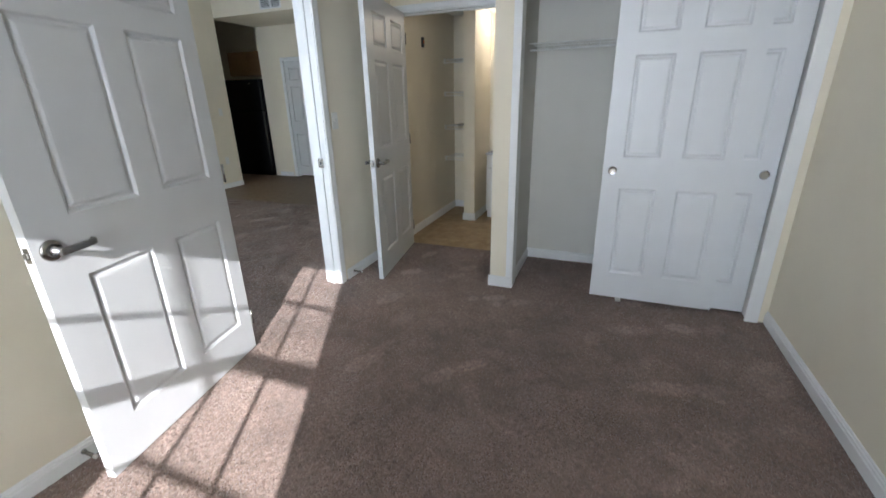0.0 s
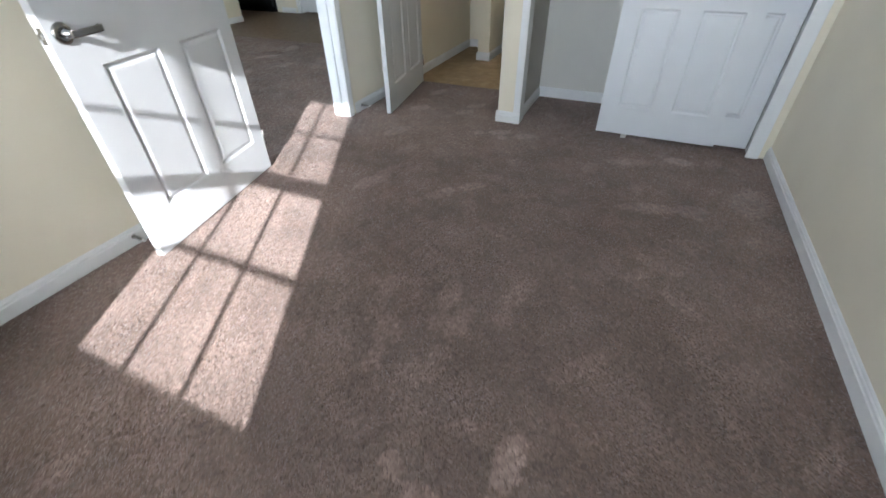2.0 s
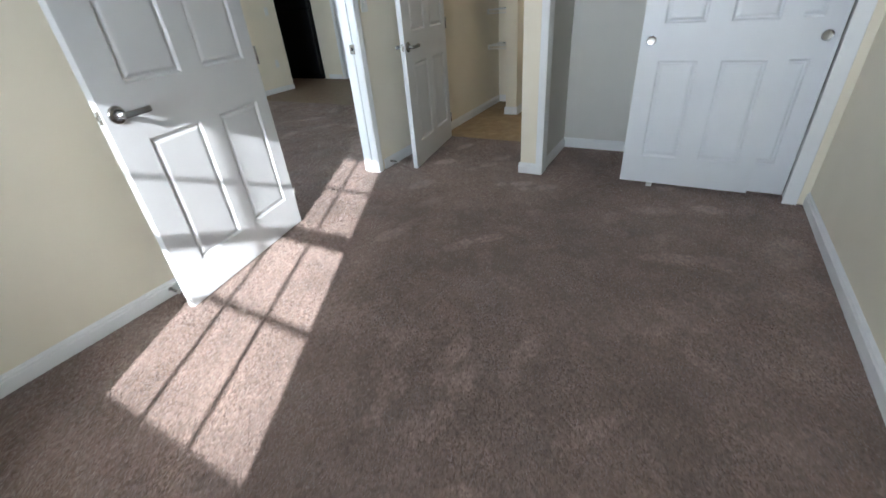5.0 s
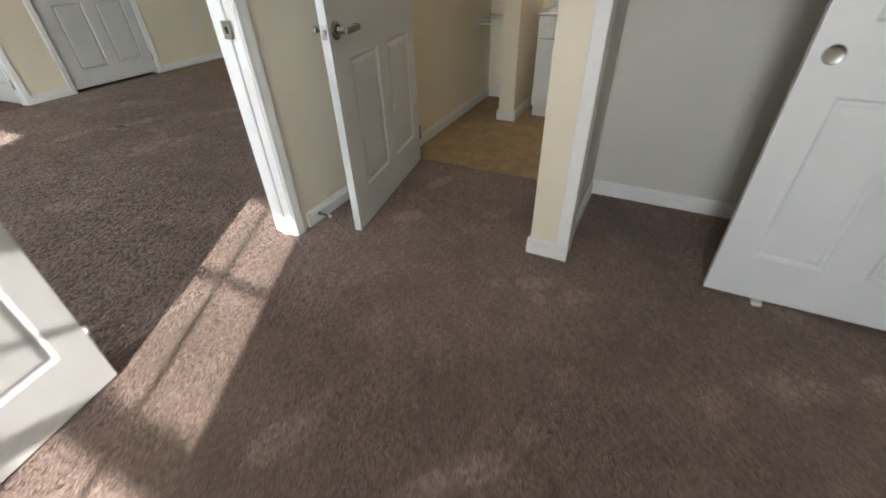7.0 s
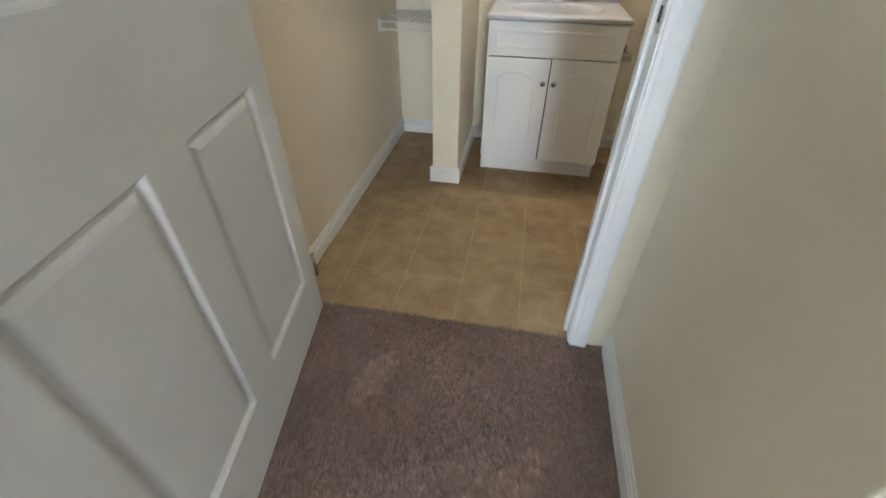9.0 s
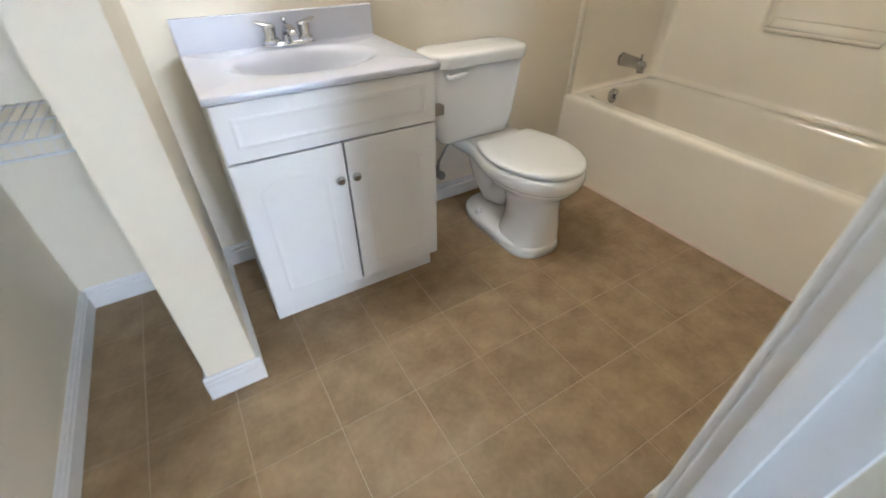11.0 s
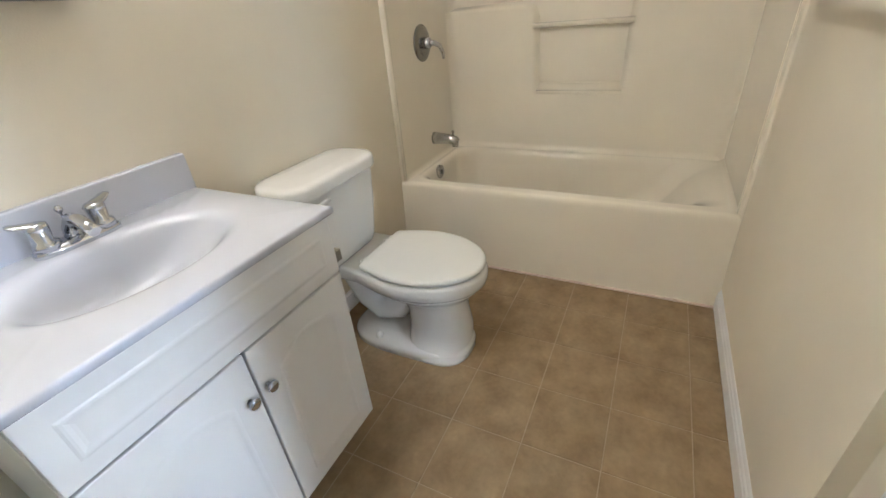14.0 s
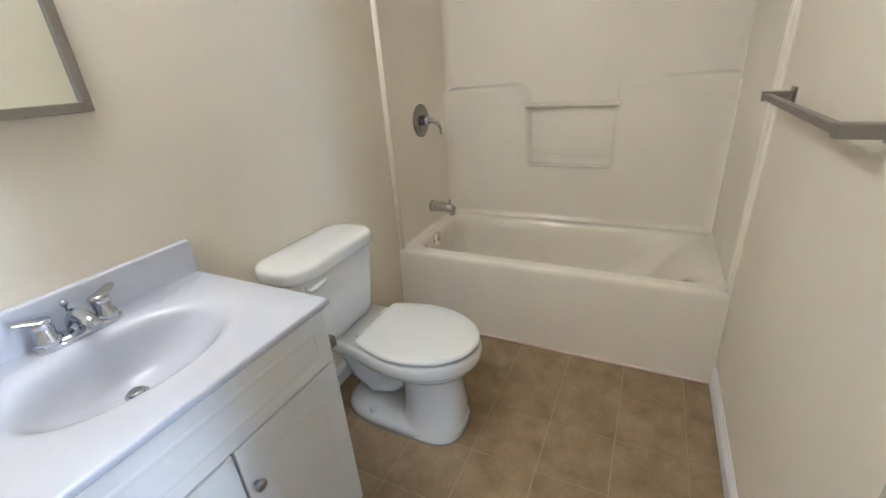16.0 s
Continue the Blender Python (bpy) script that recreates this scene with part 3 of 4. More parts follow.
def sash_window(name, x0, x1, z0, z1, bars, label):
    """A double-hung window: frame, two sashes of two rows of panes, glazing bars, sill."""
    win = thing(name, pose(0, 0, 0), label, "window", kind="structure")
    y = SOUTH - 0.05
    f = 0.025
    part("frame", boxed(x0 - 0.0, x0 + f, y - 0.03, y + 0.03, z0, z1), TRIM, win)
    part("frame", boxed(x1 - f, x1, y - 0.03, y + 0.03, z0, z1), TRIM, win)
    part("frame", boxed(x0 + f, x1 - f, y - 0.03, y + 0.03, z0, z0 + f), TRIM, win)
    part("frame", boxed(x0 + f, x1 - f, y - 0.03, y + 0.03, z1 - f, z1), TRIM, win)
    mid = (z0 + z1) / 2
    part("meeting_rail", boxed(x0 + f, x1 - f, y - 0.02, y + 0.02, mid - 0.03, mid + 0.03, 0.003), TRIM, win)
    for x in bars:
        for a, b in ((z0 + f, mid - 0.03), (mid + 0.03, z1 - f)):
            part("glazing_bar", boxed(x - 0.009, x + 0.009, y - 0.008, y + 0.008, a, b), TRIM, win)
    for a, b in ((z0 + f, mid - 0.03), (mid + 0.03, z1 - f)):
        m = (a + b) / 2
        part("glazing_bar", boxed(x0 + f, x1 - f, y - 0.0085, y + 0.0085, m - 0.009, m + 0.009), TRIM, win)
        pane = part("pane", boxed(x0 + f, x1 - f, y - 0.002, y + 0.002, a, b), GLASS, win, "clear glass")
        pane.visible_shadow = False
    part("sill", boxed(x0 - 0.03, x1 + 0.03, SOUTH - 0.02, SOUTH + 0.02, z0 - 0.025, z0 - 0.001, 0.004), TRIM, win)
    return win


sash_window("window_1", WIN_X0, WIN_X1, WIN_Z0, WIN_Z1, (1.485, 1.762), "white double-hung window with glazing bars, sunlit")
sash_window("window_2", LWX0, LWX1, WIN_Z0, WIN_Z1, (-2.3, -2.03, -1.76, -1.49, -1.22), "white wide living room window with glazing bars, sunlit")


# a mini blind let half down over the upper sash, its slats tilted near the sun's slope
blind = thing("window_blind", pose((WIN_X0 + WIN_X1) / 2, SOUTH + 0.022, 0), "white horizontal mini blind lowered over the upper sash", "blind")
BW = (WIN_X1 - WIN_X0) / 2 + 0.02
part("headrail", boxed(-BW, BW, -0.018, 0.018, WIN_Z1 + 0.002, WIN_Z1 + 0.030, 0.002), PLASTIC, blind)
BLIND_LOW = (WIN_Z0 + WIN_Z1) / 2 + 0.012
tilt = radians(10)
bm = bmesh.new()
loft(bm, [[(x, 0.0125 * u * math.cos(tilt), -0.0125 * u * math.sin(tilt) + 0.0012 * (1 - u * u) + h) for u, h in ((-1, 0.0), (-0.5, 0.0), (0, 0.0), (0.5, 0.0), (1, 0.0), (0.5, 0.0005), (0, 0.0005), (-0.5, 0.0005))] for x in (-BW, BW)], smooth=False)
slat = part("slat", bm, PLASTIC, blind)
slat.location = (0, 0, BLIND_LOW)
for k in range(1, int((WIN_Z1 - BLIND_LOW) / 0.0215)):
    ob = new("slat", slat.data)
    ob.parent = blind
    ob.location = (0, 0, BLIND_LOW + 0.0215 * k)
part("bottom_rail", boxed(-BW, BW, -0.011, 0.011, BLIND_LOW - 0.022, BLIND_LOW - 0.010, 0.003), PLASTIC, blind)
for x in (-BW * 0.7, BW * 0.7):
    part("cord", tube(bmesh.new(), [(x, 0, BLIND_LOW - 0.012), (x, 0, WIN_Z1 + 0.004)], 0.0008, 6), PLASTIC, blind)


def wall_mark(y, z, size, label):
    """A small filled nail hole: a thin uneven daub of filler with a dark pin-prick."""
    mark = thing("filler_mark", pose(0, y, z), label, "filler mark", "filled nail holes")
    bm = bmesh.new()
    rng = random.Random(int(z * 1000))
    ring = [(size * rng.uniform(0.7, 1.1) * math.cos(2 * math.pi * k / 14), size * rng.uniform(0.7, 1.1) * math.sin(2 * math.pi * k / 14)) for k in range(14)]
    loft(bm, [[(0.0001, u, v) for u, v in ring], [(0.0009, 0.85 * u, 0.85 * v) for u, v in ring]])
    part("daub", bm, CEILING_PAINT, mark)
    part("pin_prick", tube(bmesh.new(), [(0.0008, 0, 0), (0.0013, 0, 0)], 0.003, 8), RUBBER, mark, "dark pin-prick")


wall_mark(-2.778, 0.428, 0.016, "small white filler daub on the cream wall")
wall_mark(-2.774, 0.388, 0.010, "smaller white filler daub on the cream wall")

# ---- living room and kitchen ----
vent = thing("ceiling_vent", pose(-2.95, 2.65, 2.735), "white metal air vent grille on the dropped ceiling face", "vent")
part("frame", boxed(-0.19, 0.19, -0.012, 0.0, -0.10, -0.08, 0.003), TRIM, vent)
part("frame", boxed(-0.19, 0.19, -0.012, 0.0, 0.08, 0.10, 0.003), TRIM, vent)
for x in (-0.19, -0.005, 0.17):
    part("frame", boxed(x, x + 0.02, -0.012, 0.0, -0.08, 0.08, 0.003), TRIM, vent)
# near-black sheet paints the shade inside the duct
part("backing", boxed(-0.17, 0.17, -0.004, -0.001, -0.08, 0.08), SHADOW_GAP, vent, "dark sheet standing for the shade behind the slats")
for k in range(7):
    z = -0.068 + k * 0.0225
    bm = bmesh.new()
    for x0, x1 in ((-0.168, -0.008), (0.018, 0.168)):
        box(bm, x0, x1, -0.011, -0.005, z - 0.004, z + 0.004)
    part("slat", bm, TRIM, vent)

fridge = thing("refrigerator", pose(-4.70, 3.52, 0), "tall black two-door refrigerator in the dark kitchen", "refrigerator")
part("body", boxed(-0.46, 0.46, 0.06, 0.76, 0.02, 1.76, 0.01), BLACK, fridge)
part("freezer_door", boxed(-0.46, 0.46, 0.0, 0.055, 1.22, 1.76, 0.012), BLACK, fridge)
part("fridge_door", boxed(-0.46, 0.46, 0.0, 0.055, 0.08, 1.205, 0.012), BLACK, fridge)
for z0, z1 in ((1.26, 1.55), (0.75, 1.17)):
    part("handle", tube(bmesh.new(), [(-0.41, -0.002, z0), (-0.41, -0.035, z0 + 0.03), (-0.41, -0.035, z1 - 0.03), (-0.41, -0.002, z1)], 0.012, 10), BLACK, fridge)
part("badge", boxed(0.22, 0.27, -0.003, 0.001, 1.68, 1.695), METAL, fridge, "small metal badge")
part("plinth", boxed(-0.44, 0.44, 0.05, 0.7, 0.002, 0.075), BLACK, fridge)

cab = thing("wall_cabinet", pose(-4.70, 3.80, 1.84), "oak wall cabinet over the refrigerator", "cabinet")
part("body", boxed(-0.47, 0.47, 0.02, 0.50, 0.0, 0.42), OAK, cab)
for x in (-0.465, 0.005):
    door = part("door", boxed(x, x + 0.46, 0.0, 0.019, 0.005, 0.415, 0.004), OAK, cab)
    part("panel", boxed(x + 0.06, x + 0.40, -0.004, 0.002, 0.065, 0.355, 0.004), OAK, door)
single("kitchen_counter", boxed(-6.19, -5.22, 3.75, 4.39, 0.0, 0.91, 0.006), OAK, "oak base cabinet run in the dark kitchen", "cabinet")
towel = thing("paper_towel_roll", pose(-5.33, 3.92, 0.911), "cream paper roll standing on the kitchen counter", "paper roll")
part("roll", tube(bmesh.new(), [(0, 0, 0), (0, 0, 0.26)], 0.055, 20), PLASTIC, towel)
part("core", tube(bmesh.new(), [(0, 0, 0.25), (0, 0, 0.264)], 0.018, 12), OAK, towel)

# ---- bathroom ----
vanity = thing("vanity_cabinet", pose(0.850, 1.836, 0), "white bathroom vanity cabinet with a drawer front and two arched doors", "vanity cabinet")
VW = 0.296
part("side_panel", boxed(-VW, -VW + 0.016, 0.0, 0.44, 0.096, 0.745), CABINET, vanity)
part("side_panel", boxed(VW - 0.016, VW, 0.0, 0.44, 0.096, 0.745), CABINET, vanity)
part("side_panel_foot", boxed(-VW, -VW + 0.016, 0.045, 0.44, 0.0, 0.0955), CABINET, vanity)
part("side_panel_foot", boxed(VW - 0.016, VW, 0.045, 0.44, 0.0, 0.0955), CABINET, vanity)
part("toe_kick", boxed(-VW + 0.0165, VW - 0.0165, 0.046, 0.06, 0.0, 0.0955), CABINET, vanity)
# frame coloured near-black to paint the shade in the door gaps
part("face_frame", boxed(-VW + 0.0165, VW - 0.0165, 0.0, 0.018, 0.096, 0.745), SHADOW_GAP, vanity, "dark board standing for the shade between the fronts")
part("bottom", boxed(-VW + 0.0165, VW - 0.0165, 0.0185, 0.44, 0.096, 0.112), CABINET, vanity)


def arched_front(x0, x1, z0, z1, arch, inset=0.052):
    """A cabinet front with a routed groove whose top is arched."""
    bm = bmesh.new()
    box(bm, x0, x1, -0.017, -0.001, z0, z1, 0.003)
    n = 18
    a, b, c, d = x0 + inset, x1 - inset, z0 + inset, z1 - inset
    path = [(a, c), (b, c)]
    for k in range(n + 1):
        u = k / n
        path.append((b + (a - b) * u, d - arch + arch * math.sin(math.pi * u) ** 0.8 if arch else d))
    return bm, path


def groove(path, y):
    """A narrow raised and sunk bead along a closed outline in the plane y."""
    cx = sum(p[0] for p in path) / len(path)
    cz = sum(p[1] for p in path) / len(path)
    rings = []
    for shrink, out in ((0.0, 0.0), (0.004, 0.0013), (0.008, 0.0015), (0.014, 0.0004), (0.019, 0.0)):
        ring = []
        for x, z in path:
            ring.append((x + (-shrink if x > cx else shrink), y - out, z + (-shrink if z > cz else shrink)))
        rings.append(ring)
    return loft(bmesh.new(), rings, False, False, smooth=False)


for name, x0, x1, z0, z1, arch in (("drawer_front", -VW + 0.002, VW - 0.002, 0.598, 0.7425, 0.0), ("door", -VW + 0.002, -0.0025, 0.100, 0.593, 0.036), ("door", 0.0025, VW - 0.002, 0.100, 0.593, 0.036)):
    bm, path = arched_front(x0, x1, z0, z1, arch, 0.052 if arch else 0.034)
    front = part(name, bm, CABINET, vanity)
    part("moulding", groove(path, -0.017), CABINET, front)
    if name == "door":
        kx = -0.026 if x1 < 0 else 0.022
        knob = bmesh.new()
        tube(knob, [(kx, -0.016, 0.490), (kx, -0.022, 0.490), (kx, -0.026, 0.490), (kx, -0.031, 0.490), (kx, -0.036, 0.490), (kx, -0.038, 0.490)], [0.006, 0.005, 0.009, 0.0135, 0.012, 0.006], 20)
        part("knob", knob, CHROME, front, "round chrome knob")

# counter with a moulded oval basin
CX, CY = 0.850, 2.040
counter = thing("washbasin", pose(0, 0, 0), "white cultured marble vanity top with an oval basin", "sink")
C0, C1, CF, CB, CZ, CT = 0.545, 1.155, 1.807, 2.284, 0.765, 0.746
bm = bmesh.new()
count = 56


def to_rect(a, x0, x1, y0, y1):
    c, s = math.cos(a), math.sin(a)
    k = 1e9
    if abs(c) > 1e-9:
        k = min(k, ((x1 if c > 0 else x0) - CX) / c)
    if abs(s) > 1e-9:
        k = min(k, ((y1 if s > 0 else y0) - CY) / s)
    return CX + k * c, CY + k * s


angles = [2 * math.pi * k / count for k in range(count)]
for x, y in ((C0, CF), (C1, CF), (C1, CB), (C0, CB)):
    a = math.atan2(y - CY, x - CX) % (2 * math.pi)
    near = min(range(count), key=lambda i: abs(angles[i] - a))
    angles[near] = a
rings = [[(*to_rect(a, C0 + 0.004, C1 - 0.004, CF + 0.004, CB), CT) for a in angles]]
rings.append([(*to_rect(a, C0, C1, CF, CB), CT + 0.004) for a in angles])
rings.append([(*to_rect(a, C0, C1, CF, CB), CZ - 0.005) for a in angles])
rings.append([(*to_rect(a, C0 + 0.0015, C1 - 0.0015, CF + 0.0015, CB), CZ - 0.0015) for a in angles])
rings.append([(*to_rect(a, C0 + 0.005, C1 - 0.005, CF + 0.005, CB), CZ) for a in angles])
for rx, ry, z in ((0.226, 0.143, 0.0), (0.218, 0.137, -0.0006), (0.210, 0.131, -0.0022), (0.202, 0.126, -0.005), (0.195, 0.121, -0.009), (0.188, 0.116, -0.0145), (0.180, 0.111, -0.0225), (0.170, 0.105, -0.034), (0.156, 0.097, -0.050), (0.138, 0.087, -0.068), (0.116, 0.074, -0.086), (0.088, 0.057, -0.102), (0.060, 0.041, -0.1115), (0.036, 0.028, -0.116), (0.022, 0.022, -0.118)):
    rings.append([(CX + rx * math.cos(a), CY + 1.09 * ry * math.sin(a) + 0.050 * (-z / 0.118), CZ + z) for a in angles])
loft(bm, rings, close_start=False, close_end=True)
top = part("basin_top", bm, MARBLE, counter)
splash = bmesh.new()
box(splash, C0, C1, CB - 0.022, CB - 0.0005, CZ - 0.004, 0.857, 0.004)
part("backsplash", splash, MARBLE, counter)
part("drain", tube(bmesh.new(), [(CX, CY + 0.050, CZ - 0.119), (CX, CY + 0.050, CZ - 0.115), (CX, CY + 0.050, CZ - 0.1135)], [0.023, 0.023, 0.019], 28), CHROME, counter, "chrome drain ring")
part("drain_plug", tube(bmesh.new(), [(CX, CY + 0.050, CZ - 0.1135), (CX, CY + 0.050, CZ - 0.108), (CX, CY + 0.050, CZ - 0.106)], [0.014, 0.0155, 0.012], 24), METAL, counter, "metal pop-up plug")

faucet = thing("faucet", pose(CX + 0.004, 2.226, CZ), "chrome two-handle bathroom faucet on the vanity top", "faucet")
base = bmesh.new()
loft(base, [egg(0, 0, 0.080, 0.026, 0.026, 0.0, 36, 3.2), egg(0, 0, 0.080, 0.026, 0.026, 0.010, 36, 3.2), egg(0, 0, 0.074, 0.021, 0.021, 0.016, 36, 3.0), egg(0, 0, 0.060, 0.014, 0.014, 0.018, 36, 3.0)])
part("base_plate", base, CHROME, faucet)
spout = bmesh.new()
tube(spout, [(0, 0.004, 0.014), (0, 0.0, 0.034), (0, -0.018, 0.052), (0, -0.044, 0.054), (0, -0.070, 0.046), (0, -0.086, 0.036)], [0.019, 0.018, 0.016, 0.0135, 0.0125, 0.0115], 20)
part("spout", spout, CHROME, faucet)
part("pop_up_rod", tube(bmesh.new(), [(0, 0.014, 0.014), (0, 0.016, 0.062), (0, 0.016, 0.066), (0, 0.016, 0.072), (0, 0.016, 0.079)], [0.0025, 0.0025, 0.006, 0.008, 0.004], 14), CHROME, faucet)
for s in (-1, 1):
    x = s * 0.052
    body = bmesh.new()
    tube(body, [(x, 0, 0.012), (x, 0, 0.026), (x, 0, 0.030), (x, 0, 0.056), (x, 0, 0.064), (x, 0, 0.067)], [0.0255, 0.023, 0.0165, 0.0195, 0.0185, 0.011], 26)
    hub = part("handle_hub", body, CHROME, faucet)
    blade = bmesh.new()
    rings = []
    for d, h, w, dz in ((-0.014, 0.006, 0.016, 0.058), (0.006, 0.008, 0.017, 0.062), (0.022, 0.006, 0.015, 0.066), (0.034, 0.0045, 0.013, 0.070), (0.040, 0.003, 0.010, 0.072)):
        px, py = x + s * d * 0.92, d * 0.38
        rings.append([(px - s * 0.38 * w * math.cos(q), py + 0.92 * w * math.cos(q), dz + h * math.sin(q)) for q in [2 * math.pi * k / 14 for k in range(14)]])
    loft(blade, rings)
    part("blade", blade, CHROME, hub)

# toilet
TX = 1.587
toilet = thing("toilet", pose(TX, 0, 0), "white two-piece porcelain toilet with the lid closed", "toilet")
bowl = bmesh.new()
loft(bowl, [
    egg(-0.014, 1.815, 0.122, 0.137, 0.110, 0.0, 36, 2.8), egg(-0.014, 1.815, 0.122, 0.137, 0.110, 0.012, 36, 2.8), egg(-0.012, 1.815, 0.114, 0.131, 0.105, 0.035, 36, 2.6),
    egg(-0.006, 1.815, 0.094, 0.136, 0.100, 0.11, 36, 2.4), egg(-0.003, 1.82, 0.089, 0.128, 0.100, 0.18, 36, 2.3), egg(0, 1.835, 0.096, 0.142, 0.115, 0.225, 36, 2.2),
    egg(0, 1.855, 0.124, 0.182, 0.16, 0.252), egg(0, 1.865, 0.152, 0.218, 0.19, 0.278), egg(0, 1.868, 0.168, 0.236, 0.20, 0.302)])
bowl_ob = part("bowl", bowl, PORCELAIN, toilet)


def rim_ring(inset, z):
    """Outline of the bowl's rim running back into the deck under the tank."""
    side_pts = []
    for k in range(15):
        u = k / 14 * math.pi / 2
        side_pts.append(((0.181 - inset) * math.sin(u), 1.868 - (0.250 - inset) * math.cos(u)))
    for y, w in ((1.92, 0.178), (1.97, 0.167), (2.02, 0.152), (2.07, 0.139), (2.12, 0.139), (2.18, 0.143), (2.235, 0.143)):
        side_pts.append((w - inset, y))
    side_pts.append((0.120 - inset, 2.252 - inset * 0.5))
    return [(x, y, z) for x, y in side_pts] + [(-x, y, z) for x, y in reversed(side_pts[1:])]


rim = bmesh.new()
loft(rim, [rim_ring(0.030, 0.290), rim_ring(0.014, 0.297), rim_ring(0.004, 0.309), rim_ring(0.0, 0.328), rim_ring(0.001, 0.347), rim_ring(0.005, 0.355), rim_ring(0.012, 0.359)])
part("rim", rim, PORCELAIN, bowl_ob)
foot = bmesh.new()
loft(foot, [egg(-0.014, 1.93, 0.124, 0.254, 0.240, 0.0, 44, 3.0), egg(-0.014, 1.93, 0.124, 0.254, 0.240, 0.030, 44, 3.0), egg(-0.013, 1.93, 0.119, 0.249, 0.236, 0.042, 44, 3.0), egg(-0.010, 1.94, 0.106, 0.235, 0.222, 0.050, 44, 2.9), egg(-0.006, 1.96, 0.070, 0.20, 0.190, 0.058, 44, 2.6)])
part("foot", foot, PORCELAIN, bowl_ob)
trap = bmesh.new()
tube(trap, [(0, 1.86, 0.235), (0, 1.93, 0.20), (0, 1.985, 0.15), (0, 2.04, 0.13), (0, 2.09, 0.17), (0, 2.115, 0.24), (0, 2.12, 0.31)], [0.060, 0.066, 0.070, 0.074, 0.078, 0.086, 0.100], 24)
part("trapway", trap, PORCELAIN, bowl_ob)
for s in (-1, 1):
    part("bolt_cap", tube(bmesh.new(), [(s * 0.098 - 0.01, 2.02, 0.03), (s * 0.100 - 0.01, 2.02, 0.055), (s * 0.100 - 0.01, 2.02, 0.066), (s * 0.100 - 0.01, 2.02, 0.071)], [0.015, 0.015, 0.011, 0.004], 16), SEAT_PLASTIC, toilet, "white bolt cap")


def seat_ring(cy, half, front, back, z):
    """A seat outline: round in front, nearly straight sides and a straight back with tight corners."""
    yb, bw = cy + back * 0.74, half * 0.80
    side = [(half - (half - bw) * (k / 8) ** 1.7, cy + (yb - 0.02 - cy) * k / 8) for k in range(1, 9)]
    side += [(bw - 0.002, yb - 0.011), (bw - 0.007, yb - 0.004), (bw - 0.016, yb), (bw * 0.5, yb + 0.001)]
    pts = [(half * math.cos(math.pi * k / 30), cy - front * math.sin(math.pi * k / 30)) for k in range(31)]
    pts += [(-x, y) for x, y in side] + [(x, y) for x, y in reversed(side)]
    return [(x, y, z) for x, y in pts]


seat = bmesh.new()
loft(seat, [seat_ring(1.865, 0.150, 0.216, 0.206, 0.353), seat_ring(1.865, 0.163, 0.228, 0.220, 0.356), seat_ring(1.865, 0.163, 0.228, 0.220, 0.364), seat_ring(1.865, 0.158, 0.223, 0.216, 0.366)])
part("seat", seat, SEAT_PLASTIC, toilet)
lid = bmesh.new()
loft(lid, [seat_ring(1.865, 0.164, 0.229, 0.222, 0.3645), seat_ring(1.865, 0.173, 0.238, 0.228, 0.3670), seat_ring(1.865, 0.176, 0.241, 0.230, 0.3715), seat_ring(1.865, 0.176, 0.241, 0.230, 0.3780), seat_ring(1.865, 0.172, 0.237, 0.227, 0.3835), seat_ring(1.865, 0.164, 0.229, 0.220, 0.3865), seat_ring(1.865, 0.13, 0.19, 0.18, 0.3885), seat_ring(1.865, 0.06, 0.09, 0.08, 0.3895)])
part("lid", lid, SEAT_PLASTIC, toilet)
for hx in (-0.075, 0.075):
    part("seat_hinge", boxed(hx - 0.018, hx + 0.018, 2.030, 2.058, 0.352, 0.376, 0.005), SEAT_PLASTIC, toilet, "white plastic seat hinge")
tank = bmesh.new()


def tank_ring(grow, z, front=0.0):
    return round_rect(-0.250 - grow, 0.106 + grow, 2.108 - grow * 0.7 - front, 2.268, 0.032, z)


loft(tank, [tank_ring(-0.020, 0.355), tank_ring(-0.008, 0.368), tank_ring(0.0, 0.40), tank_ring(0.014, 0.53), tank_ring(0.022, 0.656)])
part("tank", tank, PORCELAIN, toilet)
tl = bmesh.new()
loft(tl, [round_rect(-0.284, 0.139, 2.076, 2.276, 0.072, 0.657, 9), round_rect(-0.292, 0.147, 2.068, 2.278, 0.078, 0.660, 9), round_rect(-0.294, 0.149, 2.066, 2.278, 0.080, 0.666, 9), round_rect(-0.294, 0.149, 2.066, 2.278, 0.080, 0.690, 9), round_rect(-0.291, 0.146, 2.069, 2.277, 0.078, 0.698, 9), round_rect(-0.284, 0.139, 2.076, 2.272, 0.073, 0.703, 9), round_rect(-0.262, 0.117, 2.096, 2.256, 0.062, 0.7065, 9), round_rect(-0.16, 0.03, 2.14, 2.22, 0.03, 0.709, 9)])
part("tank_lid", tl, PORCELAIN, toilet)
fl = bmesh.new()
tube(fl, [(-0.236, 2.090, 0.632), (-0.236, 2.068, 0.632)], 0.010, 14)
lever_part = part("flush_lever", fl, SEAT_PLASTIC, toilet, "white flush lever")
arm = bmesh.new()
tube(arm, [(-0.246, 2.066, 0.630), (-0.222, 2.062, 0.633), (-0.190, 2.058, 0.640), (-0.172, 2.056, 0.643)], [0.008, 0.0085, 0.008, 0.005], 12)
part("arm", arm, SEAT_PLASTIC, lever_part)
valve = thing("supply_valve", pose(1.40, 2.284, 0.165), "small dark metal water supply valve at the wall", "valve")
part("stub", tube(bmesh.new(), [(0, 0, 0), (0, -0.055, 0)], 0.010, 12), METAL, valve)
part("flange", tube(bmesh.new(), [(0, 0, 0), (0, -0.006, 0)], [0.026, 0.022], 20), METAL, valve)
